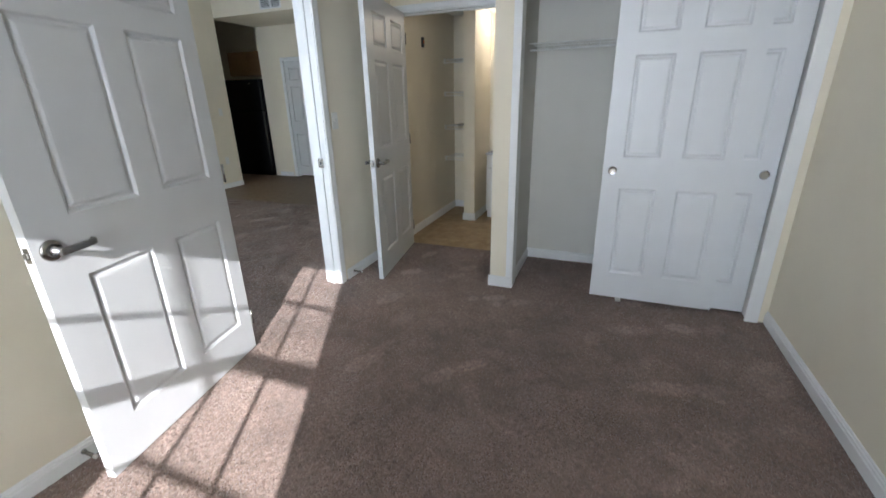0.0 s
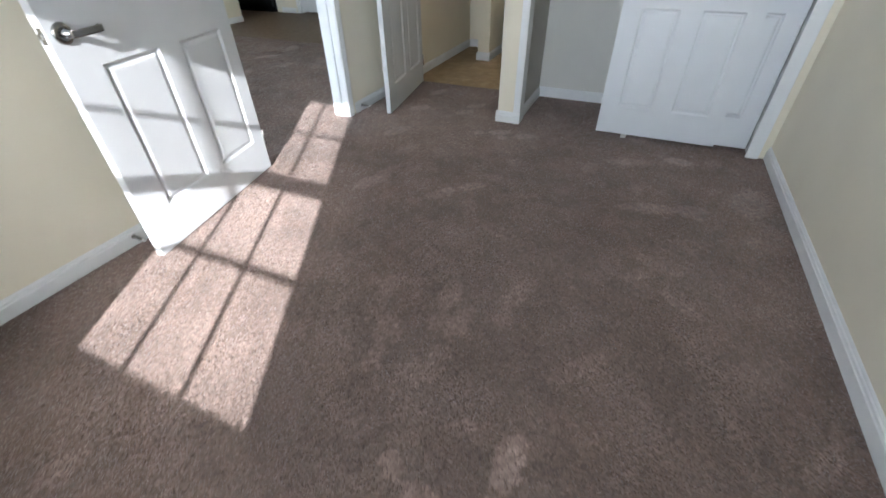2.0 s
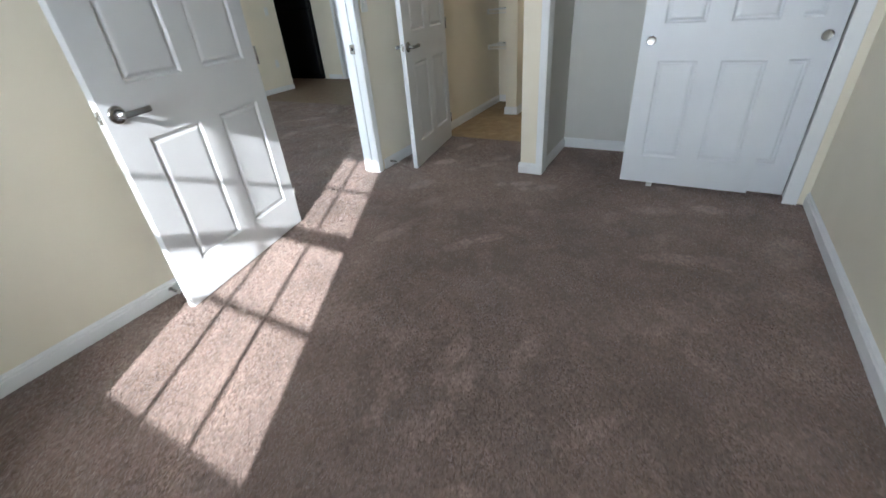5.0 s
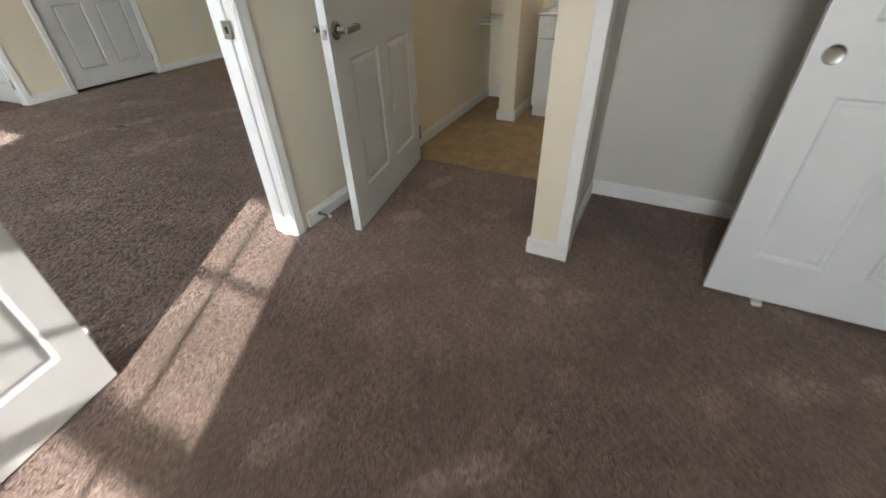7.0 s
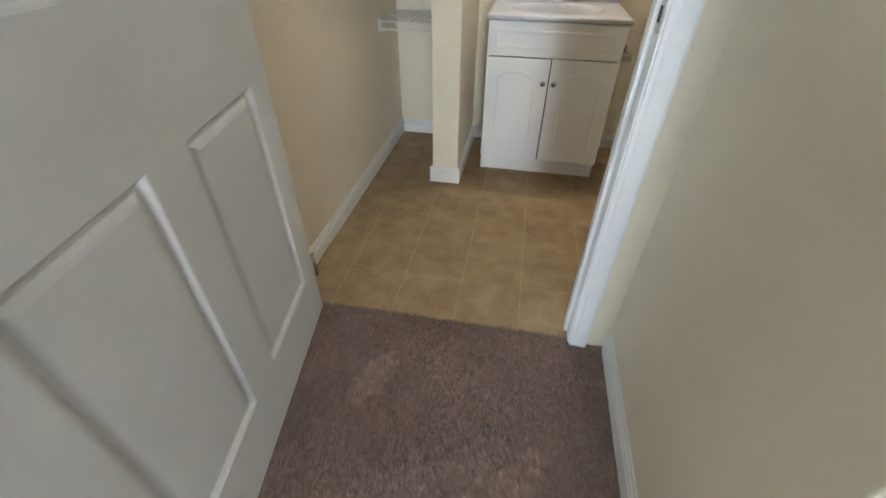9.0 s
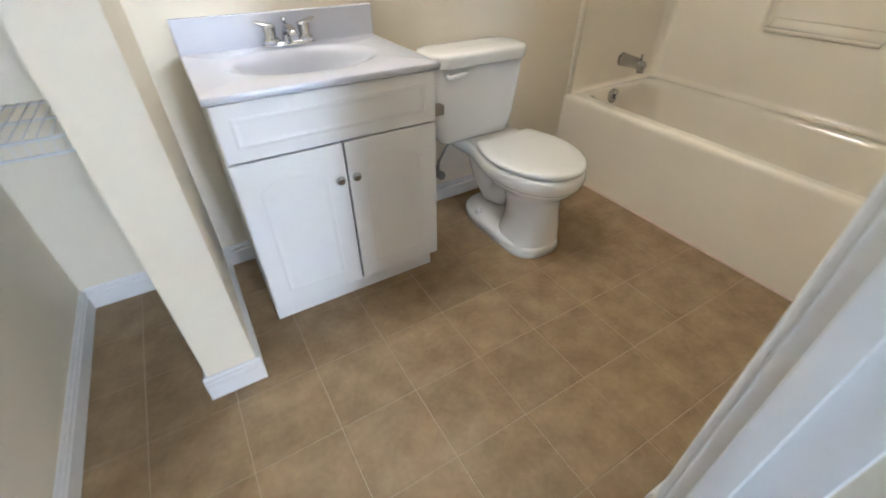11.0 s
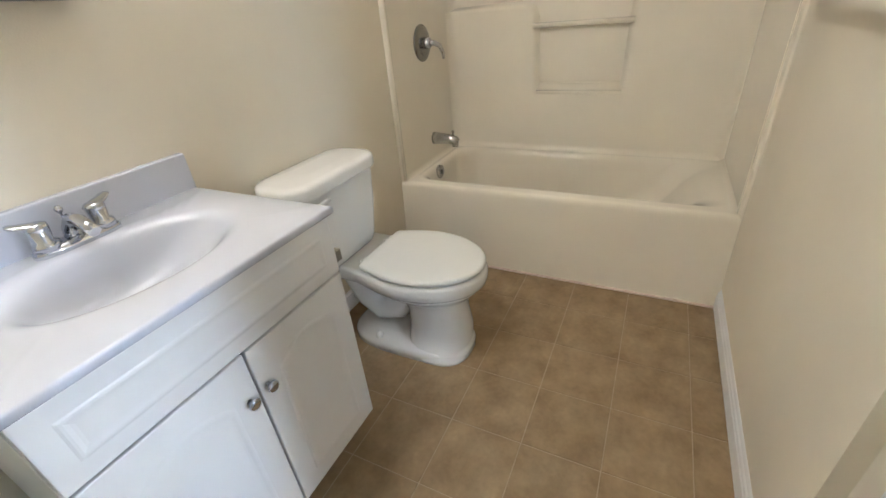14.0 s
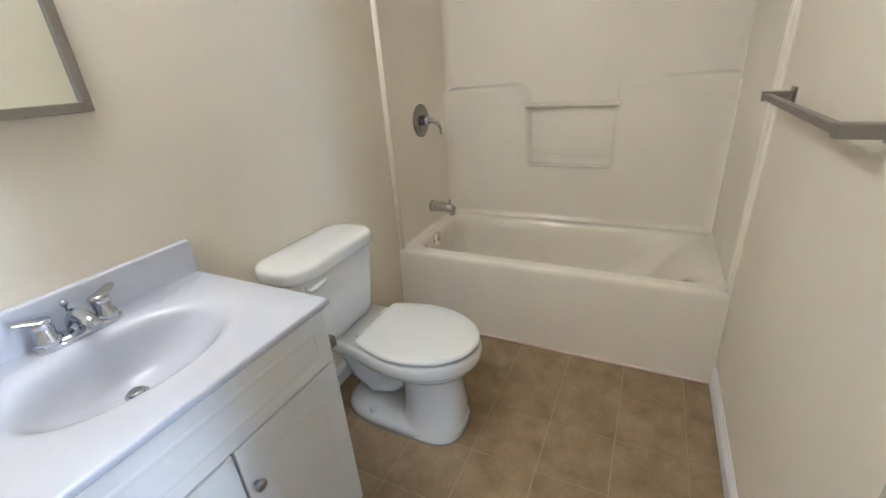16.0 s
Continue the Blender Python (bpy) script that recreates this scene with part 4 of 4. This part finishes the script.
part("oval_handle", tube(bmesh.new(), [(0, -0.055, 0), (0, -0.075, 0)], [0.020, 0.018], 16), DARK_METAL, valve)
part("supply_hose", tube(bmesh.new(), [(0, -0.04, 0.008), (0.0, -0.045, 0.06), (0.03, -0.06, 0.13), (0.075, -0.075, 0.185)], 0.006, 10), DARK_METAL, valve)

holder = thing("paper_holder", pose(1.1465, 1.862, 0.612), "square brushed metal toilet paper holder on the vanity side", "paper holder")
for y in (0.0, 0.145):
    post = part("post", boxed(0.005, 0.046, y - 0.014, y + 0.014, -0.015, 0.015, 0.002), DARK_METAL, holder)
    part("plate", boxed(0.0, 0.005, y - 0.019, y + 0.019, -0.020, 0.020, 0.0015), DARK_METAL, post)
part("bar", tube(bmesh.new(), [(0.034, 0.0135, 0), (0.034, 0.1315, 0)], 0.007, 14), DARK_METAL, holder)

# tub with its moulded surround
X0, X1, Y0, Y1, RIM = 2.185, EAST - 0.002, 0.852, 2.283, 0.389
tub = thing("bathtub", pose(0, 0, 0), "white acrylic bathtub with a plain apron", "bathtub")
bm = bmesh.new()
apron = [(2.143, 0.0), (2.1435, 0.02), (2.146, 0.05), (2.152, 0.10), (2.160, 0.17), (2.167, 0.25), (2.171, 0.32), (2.172, 0.36), (2.1735, 0.372), (2.177, 0.382), (2.183, 0.3875), (2.192, RIM + 0.0012), (2.205, RIM + 0.0012)]
strip(bm, [[(x, y, z) for x, z in apron] for y in (Y0, Y1)])
part("apron", bm, TUB, tub)
bm = bmesh.new()
rings = [round_rect(2.19, X1, Y0 + 0.001, Y1 - 0.001, 0.004, RIM, 8), round_rect(2.228, X1 - 0.053, Y0 + 0.020, Y1 - 0.040, 0.092, RIM + 0.001, 8), round_rect(2.235, X1 - 0.06, Y0 + 0.026, Y1 - 0.047, 0.09, RIM + 0.001, 8)]
# the end away from the spout slopes down as a backrest
for grow, rest, z in ((0.004, 0.012, RIM), (0.011, 0.032, RIM - 0.003), (0.018, 0.055, RIM - 0.009), (0.024, 0.078, RIM - 0.018), (0.029, 0.102, RIM - 0.032), (0.034, 0.145, RIM - 0.07), (0.038, 0.195, 0.25), (0.045, 0.250, 0.18), (0.056, 0.292, 0.13), (0.07, 0.330, 0.095), (0.11, 0.385, 0.066), (0.16, 0.44, 0.06)):
    rings.append(round_rect(2.235 + grow, X1 - 0.06 - grow, Y0 + 0.026 + rest, Y1 - 0.047 - grow * 0.8, 0.09 + rest * 0.16, z, 8))
loft(bm, rings, close_start=False)
part("basin", bm, TUB, tub)
part("caulk_line", boxed(2.131, 2.1445, Y0 + 0.002, Y1 - 0.012, 0.0, 0.007, 0.002), CAULK, tub, "uneven pinkish caulk line along the floor")

surround = thing("tub_surround", pose(0, 0, 0), "white moulded acrylic tub surround with a soap niche", "tub surround")
TOP = 1.95
part("back_panel", boxed(EAST - 0.016, EAST - 0.002, Y0 + 0.03, Y1 - 0.03, RIM + 0.002, TOP), TUB, surround)


def rounded_profile(points, radius, steps=7):
    """A closed outline with its corners rounded."""
    out = []
    n = len(points)
    for i, p in enumerate(points):
        p0, p1, p2 = Vector(points[i - 1]), Vector(p), Vector(points[(i + 1) % n])
        r = min(radius[i], (p0 - p1).length / 2, (p2 - p1).length / 2)
        if r <= 0:
            out.append(tuple(p1))
            continue
        a, b = p1 + (p0 - p1).normalized() * r, p1 + (p2 - p1).normalized() * r
        for k in range(steps + 1):
            u = k / steps
            out.append(tuple((1 - u) ** 2 * a + 2 * u * (1 - u) * p1 + u * u * b))
    return out


outline = [(Y0 + 0.011, RIM + 0.003), (Y0 + 0.011, 1.125), (1.345, 1.112), (1.355, 0.700), (1.790, 0.695), (1.800, 1.110), (Y1 - 0.011, 1.105), (Y1 - 0.011, RIM + 0.003)]
shape = rounded_profile(outline, [0, 0, 0.045, 0.018, 0.018, 0.075, 0, 0])
rings = []
for x, inset in ((EAST - 0.0165, -0.016), (EAST - 0.026, -0.010), (EAST - 0.036, -0.003), (EAST - 0.044, 0.003), (EAST - 0.049, 0.010), (EAST - 0.051, 0.018)):
    flat = []
    n = len(shape)
    for i in range(n):
        p0, p1, p2 = Vector(shape[i - 1]), Vector(shape[i]), Vector(shape[(i + 1) % n])
        way = ((p1 - p0).normalized() + (p2 - p1).normalized()).normalized()
        side_way = Vector((way.y, -way.x))
        q = p1 + side_way * inset
        flat.append((x, min(max(q.x, Y0 + 0.011), Y1 - 0.011), max(q.y, RIM + 0.003)))
    rings.append(flat)
bm = loft(bmesh.new(), rings, close_start=False, close_end=True)
part("lower_panel", bm, TUB, surround)
back_cove = bmesh.new()
strip(back_cove, [[(EAST - 0.051 - 0.03 + 0.03 * math.sin(radians(q)), y, RIM + 0.0015 + 0.03 - 0.03 * math.cos(radians(q))) for q in range(0, 91, 9)] for y in (Y0 + 0.02, Y1 - 0.02)])
part("foot_cove", back_cove, TUB, surround)
part("grab_bar", tube(bmesh.new(), [(EAST - 0.045, 1.34, 1.012), (EAST - 0.045, 1.808, 1.012)], 0.0125, 16), TUB, surround, "clear-white moulded wash cloth bar")
ledge = bmesh.new()
scoop = [(EAST - 0.054 + 0.0375 * math.sin(radians(q)), 0.7425 - 0.0375 * math.cos(radians(q))) for q in range(0, 91, 10)]
scoop = [(EAST - 0.057, 0.690), (EAST - 0.057, 0.702)] + scoop + [(EAST - 0.0165, 0.690)]
loft(ledge, [[(x, y, z) for x, z in scoop] for y in (1.362, 1.784)], smooth=True)
part("soap_ledge", ledge, TUB, surround)
for ya, yb, s in ((Y1 - 0.016, Y1, -1), (Y0, Y0 + 0.016, 1)):
    part("side_panel", boxed(2.178, EAST - 0.002, ya, yb, RIM + 0.002, TOP, 0.003), TUB, surround)
    if s < 0:
        part("edge_bead", tube(bmesh.new(), [(2.186, ya - 0.003, RIM + 0.004), (2.186, ya - 0.003, TOP)], 0.008, 10), TUB, surround)
    else:
        flange = bmesh.new()
        strip(flange, [[(2.164 + 0.034 * u, Y0 - 0.0015 + 0.0185 * u * u * (3 - 2 * u), z) for u in [k / 8 for k in range(9)]] for z in (0.10, TOP)])
        part("flange", flange, TUB, surround)
    cove = bmesh.new()
    r = 0.045
    cy = (ya if s < 0 else yb)
    rings = []
    for z in (RIM + 0.003, TOP):
        ring = [(EAST - 0.017 - r + r * math.sin(radians(a)), cy + s * (r - r * math.cos(radians(a))), z) for a in range(0, 91, 9)]
        rings.append(ring)
    strip(cove, rings)
    part("cove", cove, TUB, surround)
    low = bmesh.new()
    rings = []
    for z in (RIM + 0.003, 1.10):
        rings.append([(EAST - 0.051 - r + r * math.sin(radians(q)), cy + s * (r - r * math.cos(radians(q))), z) for q in range(0, 91, 9)])
    strip(low, rings)
    part("cove", low, TUB, surround)
    foot_cove = bmesh.new()
    r2 = 0.022
    strip(foot_cove, [[(x, cy + s * (r2 - r2 * math.sin(radians(q))), RIM + 0.0015 + r2 - r2 * math.cos(radians(q))) for q in range(0, 91, 9)] for x in (2.19, EAST - 0.03)])
    part("foot_cove", foot_cove, TUB, surround)

shower = thing("shower_valve", pose(2.49, Y1 - 0.016, 0.985), "chrome shower valve with a curved lever", "shower valve")
# the plate's dark reflection comes from the darker metal colour
part("escutcheon", tube(bmesh.new(), [(0, 0, 0), (0, -0.004, 0), (0, -0.012, 0), (0, -0.014, 0)], [0.082, 0.082, 0.070, 0.05], 40), LEVER_METAL, shower)
part("collar", tube(bmesh.new(), [(0, -0.012, 0), (0, -0.045, 0), (0, -0.050, 0)], [0.026, 0.023, 0.018], 24), CHROME, shower)
bm = bmesh.new()
tube(bm, [(0, -0.038, 0), (0.02, -0.060, -0.004), (0.045, -0.075, -0.018), (0.062, -0.080, -0.048), (0.068, -0.080, -0.078)], [0.014, 0.013, 0.011, 0.009, 0.007], 16)
part("lever", bm, CHROME, shower)
spout = thing("tub_spout", pose(2.535, Y1 - 0.016, 0.511), "chrome tub spout with a diverter knob", "tub spout")
bm = bmesh.new()
tube(bm, [(0, 0, 0.0), (0, -0.03, 0.0), (0, -0.09, -0.002), (0, -0.125, -0.008), (0, -0.138, -0.018)], [0.033, 0.030, 0.027, 0.025, 0.020], 24)
part("body", bm, METAL, spout)
part("diverter_knob", tube(bmesh.new(), [(0, -0.115, 0.012), (0, -0.115, 0.034), (0, -0.115, 0.037), (0, -0.115, 0.044)], [0.004, 0.004, 0.008, 0.007], 14), METAL, spout)
part("outlet", tube(bmesh.new(), [(0, -0.125, -0.012), (0, -0.125, -0.040)], [0.019, 0.017], 18), METAL, spout)
over = thing("overflow_plate", pose(2.458, Y1 - 0.079, 0.349), "chrome overflow plate with a trip lever in the tub", "overflow plate")
part("plate", tube(bmesh.new(), [(0, 0.012, 0), (0, 0.0, 0), (0, -0.006, 0)], [0.037, 0.037, 0.030], 28), METAL, over)
part("trip_lever", boxed(-0.004, 0.004, -0.018, -0.006, -0.012, 0.012, 0.002), CHROME, over)

mirror = thing("mirror", pose(0.856, 2.284, 1.196), "framed wall mirror with a brushed metal frame over the vanity", "mirror")
MW, MH = 0.20, 0.56
for x0, x1, z0, z1 in ((-MW, MW, 0.0, 0.020), (-MW, MW, MH - 0.020, MH), (-MW, -MW + 0.020, 0.0205, MH - 0.0205), (MW - 0.020, MW, 0.0205, MH - 0.0205)):
    part("frame", boxed(x0, x1, -0.020, 0.0, z0, z1, 0.002), DARK_METAL, mirror, "brushed grey metal frame")
part("glass", boxed(-MW + 0.019, MW - 0.019, -0.012, -0.006, 0.019, MH - 0.019), MIRROR, mirror, "silvered glass")

light = thing("vanity_light", pose(0.845, 2.284, 2.20), "chrome bar light with three lit globes over the mirror", "wall lamp")
part("back_bar", boxed(-0.26, 0.26, -0.03, 0.0, -0.05, 0.05, 0.004), CHROME, light)
for x in (-0.185, 0.0, 0.185):
    part("socket", tube(bmesh.new(), [(x, -0.03, 0.0), (x, -0.06, 0.0)], 0.022, 18), CHROME, light)
    g = bmesh.new()
    bmesh.ops.create_uvsphere(g, u_segments=20, v_segments=12, radius=0.045, matrix=Matrix.Translation((x, -0.10, 0.0)))
    for f in g.faces:
        f.smooth = True
    part("globe", g, GLOBE, light, "lit frosted globe")

rail = thing("towel_bar", pose(0, 0.85, 1.097), "square brushed metal towel bar on the cream wall", "towel bar")
for x in (2.02, 1.41):
    post = part("post", boxed(x - 0.014, x + 0.014, 0.006, 0.075, -0.012, 0.012, 0.002), DARK_METAL, rail)
    part("plate", boxed(x - 0.022, x + 0.022, 0.0, 0.006, -0.022, 0.022, 0.0015), DARK_METAL, post)
part("bar", boxed(1.4245, 2.0055, 0.056, 0.073, -0.0085, 0.0085, 0.002), DARK_METAL, rail)


def linen_shelf(z):
    sh = thing("linen_shelf", pose(0, 0, z), "white wire linen shelf between the walls", "wire shelf", "linen shelves")
    for y in (1.965, 2.12, 2.275):
        part("rail", tube(bmesh.new(), [(0.004, y, 0), (0.324, y, 0)], 0.004, 8), WIRE, sh)
    part("rail", tube(bmesh.new(), [(0.004, 1.962, -0.035), (0.324, 1.962, -0.035)], 0.004, 8), WIRE, sh)
    w = bmesh.new()
    for k in range(13):
        x = 0.015 + 0.298 * k / 12
        tube(w, [(x, 2.280, 0.005), (x, 1.962, 0.005), (x, 1.958, -0.035)], 0.0016, 5)
    tagged(part("wires", w, WIRE, sh), kind="stuff")
    for x0, x1 in ((0.0, 0.012), (0.316, 0.328)):
        part("end_clip", boxed(x0, x1, 1.945, 1.985, -0.045, 0.012, 0.003), PLASTIC, sh, "white plastic end bracket")
    return sh


first_shelf = linen_shelf(0.69)
for z in (1.05, 1.42, 1.77):
    copy_thing(first_shelf, pose(0, 0, z))

# ---- floor tiles of the bathroom ----
STEP, JOINT = 0.2235, 0.0027
shared_tiles = {}
bath_floor = bpy.data.objects["floor_bath"]
for i in range(-8, 5):
    for j in range(-4, 6):
        xa, xb = 1.493 + i * STEP, 1.493 + (i + 1) * STEP
        ya, yb = 1.176 + j * STEP, 1.176 + (j + 1) * STEP
        xa, xb, ya, yb = max(xa, 0.0), min(xb, 2.19), max(ya, 0.727), min(yb, 2.285)
        if xb - xa < 0.02 or yb - ya < 0.02:
            continue
        w, d = round(xb - xa - JOINT, 4), round(yb - ya - JOINT, 4)
        if (w, d) not in shared_tiles:
            bm = boxed(-w / 2, w / 2, -d / 2, d / 2, -0.004, -0.0006)
            top_edges = [e for e in bm.edges if all(v.co.z > -0.002 for v in e.verts)]
            bmesh.ops.bevel(bm, geom=top_edges, offset=0.0010, segments=1, affect="EDGES")
            data = bpy.data.meshes.new("tile")
            bm.to_mesh(data)
            bm.free()
            data.materials.append(TILE)
            shared_tiles[(w, d)] = data
        tile = new("tile", shared_tiles[(w, d)])
        tile.parent = bath_floor
        tile.location = ((xa + xb) / 2, (ya + yb) / 2, 0.0)


# ---- carpet pile ----


def smooth_field(x, y, scale, seed):
    """Soft random field between -1 and 1 over the plan."""
    rng = np.random.default_rng(seed)
    out = np.zeros_like(x)
    for k in range(9):
        a, p = rng.uniform(0, 2 * np.pi, 2)
        f = 2 * np.pi / scale * rng.uniform(0.6, 1.7)
        out += np.sin(f * (x * np.cos(a) + y * np.sin(a)) + p)
    return np.clip(out / 4.0, -1, 1)


def carpet_pile(name, areas, spacing, footprints, label, seed):
    """Leaning yarn tufts as loose quads; trodden marks lean the other way and take paler shades."""
    rng = np.random.default_rng(seed)
    xs, ys = [], []
    for x0, x1, y0, y1 in areas:
        gx, gy = np.meshgrid(np.arange(x0, x1, spacing), np.arange(y0, y1, spacing))
        xs.append(gx.ravel())
        ys.append(gy.ravel())
    x, y = np.concatenate(xs), np.concatenate(ys)
    n = len(x)
    x = x + rng.uniform(-0.5, 0.5, n) * spacing
    y = y + rng.uniform(-0.5, 0.5, n) * spacing
    nap = smooth_field(x, y, 0.55, seed) * 0.9 + smooth_field(x, y, 0.16, seed + 1) * 0.6
    broad, fine = smooth_field(x, y, 0.7, seed + 2), smooth_field(x, y, 0.04, seed + 3)
    trodden, lie = np.zeros(n), nap.copy()
    for fx, fy, turn, long, wide, depth in footprints:
        c, s = np.cos(turn), np.sin(turn)
        u, v = ((x - fx) * c + (y - fy) * s) / long, (-(x - fx) * s + (y - fy) * c) / wide
        edge = np.clip(1.6 * (1.1 - u * u - v * v + 0.15 * fine), 0, 1) * depth
        trodden = np.maximum(trodden, edge)
        nap = nap - 2.0 * edge
    height = rng.uniform(0.0016, 0.0032, n) * (spacing / 0.0075) ** 0.5
    lean_x = rng.normal(0, 0.0022, n) + 0.0016 * nap + 0.0020 * fine
    lean_y = rng.normal(0, 0.0022, n) + 0.0034 - 0.0026 * nap - 0.0016 * smooth_field(x, y, 0.03, seed + 5)
    a = rng.uniform(0, np.pi, n)
    half = 0.85 * spacing * rng.uniform(0.7, 1.2, n)
    dx, dy = half * np.cos(a), half * np.sin(a)
    co = np.empty((n, 4, 3), np.float32)
    co[:, 0] = np.stack([x - dx, y - dy, np.zeros(n)], 1)
    co[:, 1] = np.stack([x + dx, y + dy, np.zeros(n)], 1)
    co[:, 2] = np.stack([x + lean_x + 0.8 * dx, y + lean_y + 0.8 * dy, height], 1)
    co[:, 3] = np.stack([x + lean_x - 0.8 * dx, y + lean_y - 0.8 * dy, height], 1)
    data = bpy.data.meshes.new(name)
    data.vertices.add(4 * n)
    data.vertices.foreach_set("co", co.ravel())
    data.loops.add(4 * n)
    data.loops.foreach_set("vertex_index", np.arange(4 * n, dtype=np.int32))
    data.polygons.add(n)
    data.polygons.foreach_set("loop_start", np.arange(0, 4 * n, 4, dtype=np.int32))
    data.update()
    for shade in NAP_LIGHT_TUFTS:
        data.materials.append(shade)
    # light off the leaning nap painted as paler tufts, strongest in trodden marks
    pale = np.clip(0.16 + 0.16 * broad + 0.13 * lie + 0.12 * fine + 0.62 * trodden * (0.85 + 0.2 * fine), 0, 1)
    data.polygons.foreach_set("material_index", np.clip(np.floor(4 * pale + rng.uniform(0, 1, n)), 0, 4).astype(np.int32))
    return tagged(new(name, data), label, "carpet pile", kind="stuff")


def shoe(x, y, turn, depth):
    """A shoe print: the sole and, behind it, the heel."""
    c, s = math.cos(turn), math.sin(turn)
    return [(x + 0.05 * c, y + 0.05 * s, turn, 0.10, 0.050, depth), (x - 0.10 * c, y - 0.10 * s, turn, 0.05, 0.040, depth * 0.85)]


marks = shoe(1.735, -2.640, -0.45, 1.25) + shoe(1.935, -2.51, 1.45, 1.25) + shoe(1.385, -2.22, 1.8, 0.85) + shoe(1.615, -2.09, 1.5, 0.85)
marks += shoe(1.335, -0.255, 0.5, 1.1) + shoe(1.15, -0.24, 0.4, 1.1) + shoe(1.26, -1.07, 0.75, 0.9) + shoe(0.78, 0.03, 0.9, 0.8) + shoe(1.12, -1.23, 0.8, 0.6)
marks += shoe(1.28, -2.02, 1.7, 0.7) + shoe(1.53, -1.96, 1.6, 0.7) + shoe(1.77, -1.86, 1.5, 0.7) + shoe(1.46, -3.02, 1.3, 0.9) + shoe(2.36, -2.57, 1.4, 0.8)
marks += [(2.38, -0.25, 0.1, 0.10, 0.06, 1.0), (2.23, -0.90, 0.25, 0.16, 0.06, 0.8), (2.43, -0.84, 0.3, 0.10, 0.05, 0.7), (2.72, -0.64, 1.3, 0.20, 0.10, 0.7), (2.39, -1.20, 0.5, 0.16, 0.07, 0.6), (2.09, -0.37, 0.3, 0.16, 0.06, 0.7)]
marks += [(0.90, -3.36, 0.5, 0.20, 0.09, 0.8), (0.71, -1.22, 1.1, 0.12, 0.06, 0.8), (0.49, -0.47, 1.1, 0.14, 0.07, 0.9), (0.42, 0.03, 0.6, 0.11, 0.06, 0.9), (0.40, 0.45, 1.2, 0.12, 0.05, 0.8), (0.85, 0.25, 0.8, 0.10, 0.05, 0.8)]
# broad brighter areas put into the pile colour: the way in and the wall strip
marks += [(0.55, -2.3, 1.5, 0.95, 0.55, 0.26), (0.85, -0.30, 0.2, 0.75, 0.55, 0.38), (2.6, -1.3, 1.5, 0.9, 0.22, 0.22)]
pick = np.random.default_rng(8)
for k in range(60):
    marks.append((pick.uniform(0.3, 2.75), pick.uniform(-3.2, 0.35), pick.uniform(0, np.pi), pick.uniform(0.05, 0.15), pick.uniform(0.025, 0.06), pick.uniform(0.25, 0.75)))
carpet_pile("carpet_pile", [(-0.05, EAST, SOUTH, 0.0), (0.0, 1.10, 0.0, 0.727), (1.255, EAST, 0.0, 0.70)], 0.0062, marks, "brown cut carpet pile with trodden marks and nap light in its colour", 11)
far_marks = [(pick.uniform(-3.8, -0.2), pick.uniform(-1.5, 1.6), pick.uniform(0, np.pi), 0.17, 0.07, pick.uniform(0.3, 0.8)) for k in range(30)]
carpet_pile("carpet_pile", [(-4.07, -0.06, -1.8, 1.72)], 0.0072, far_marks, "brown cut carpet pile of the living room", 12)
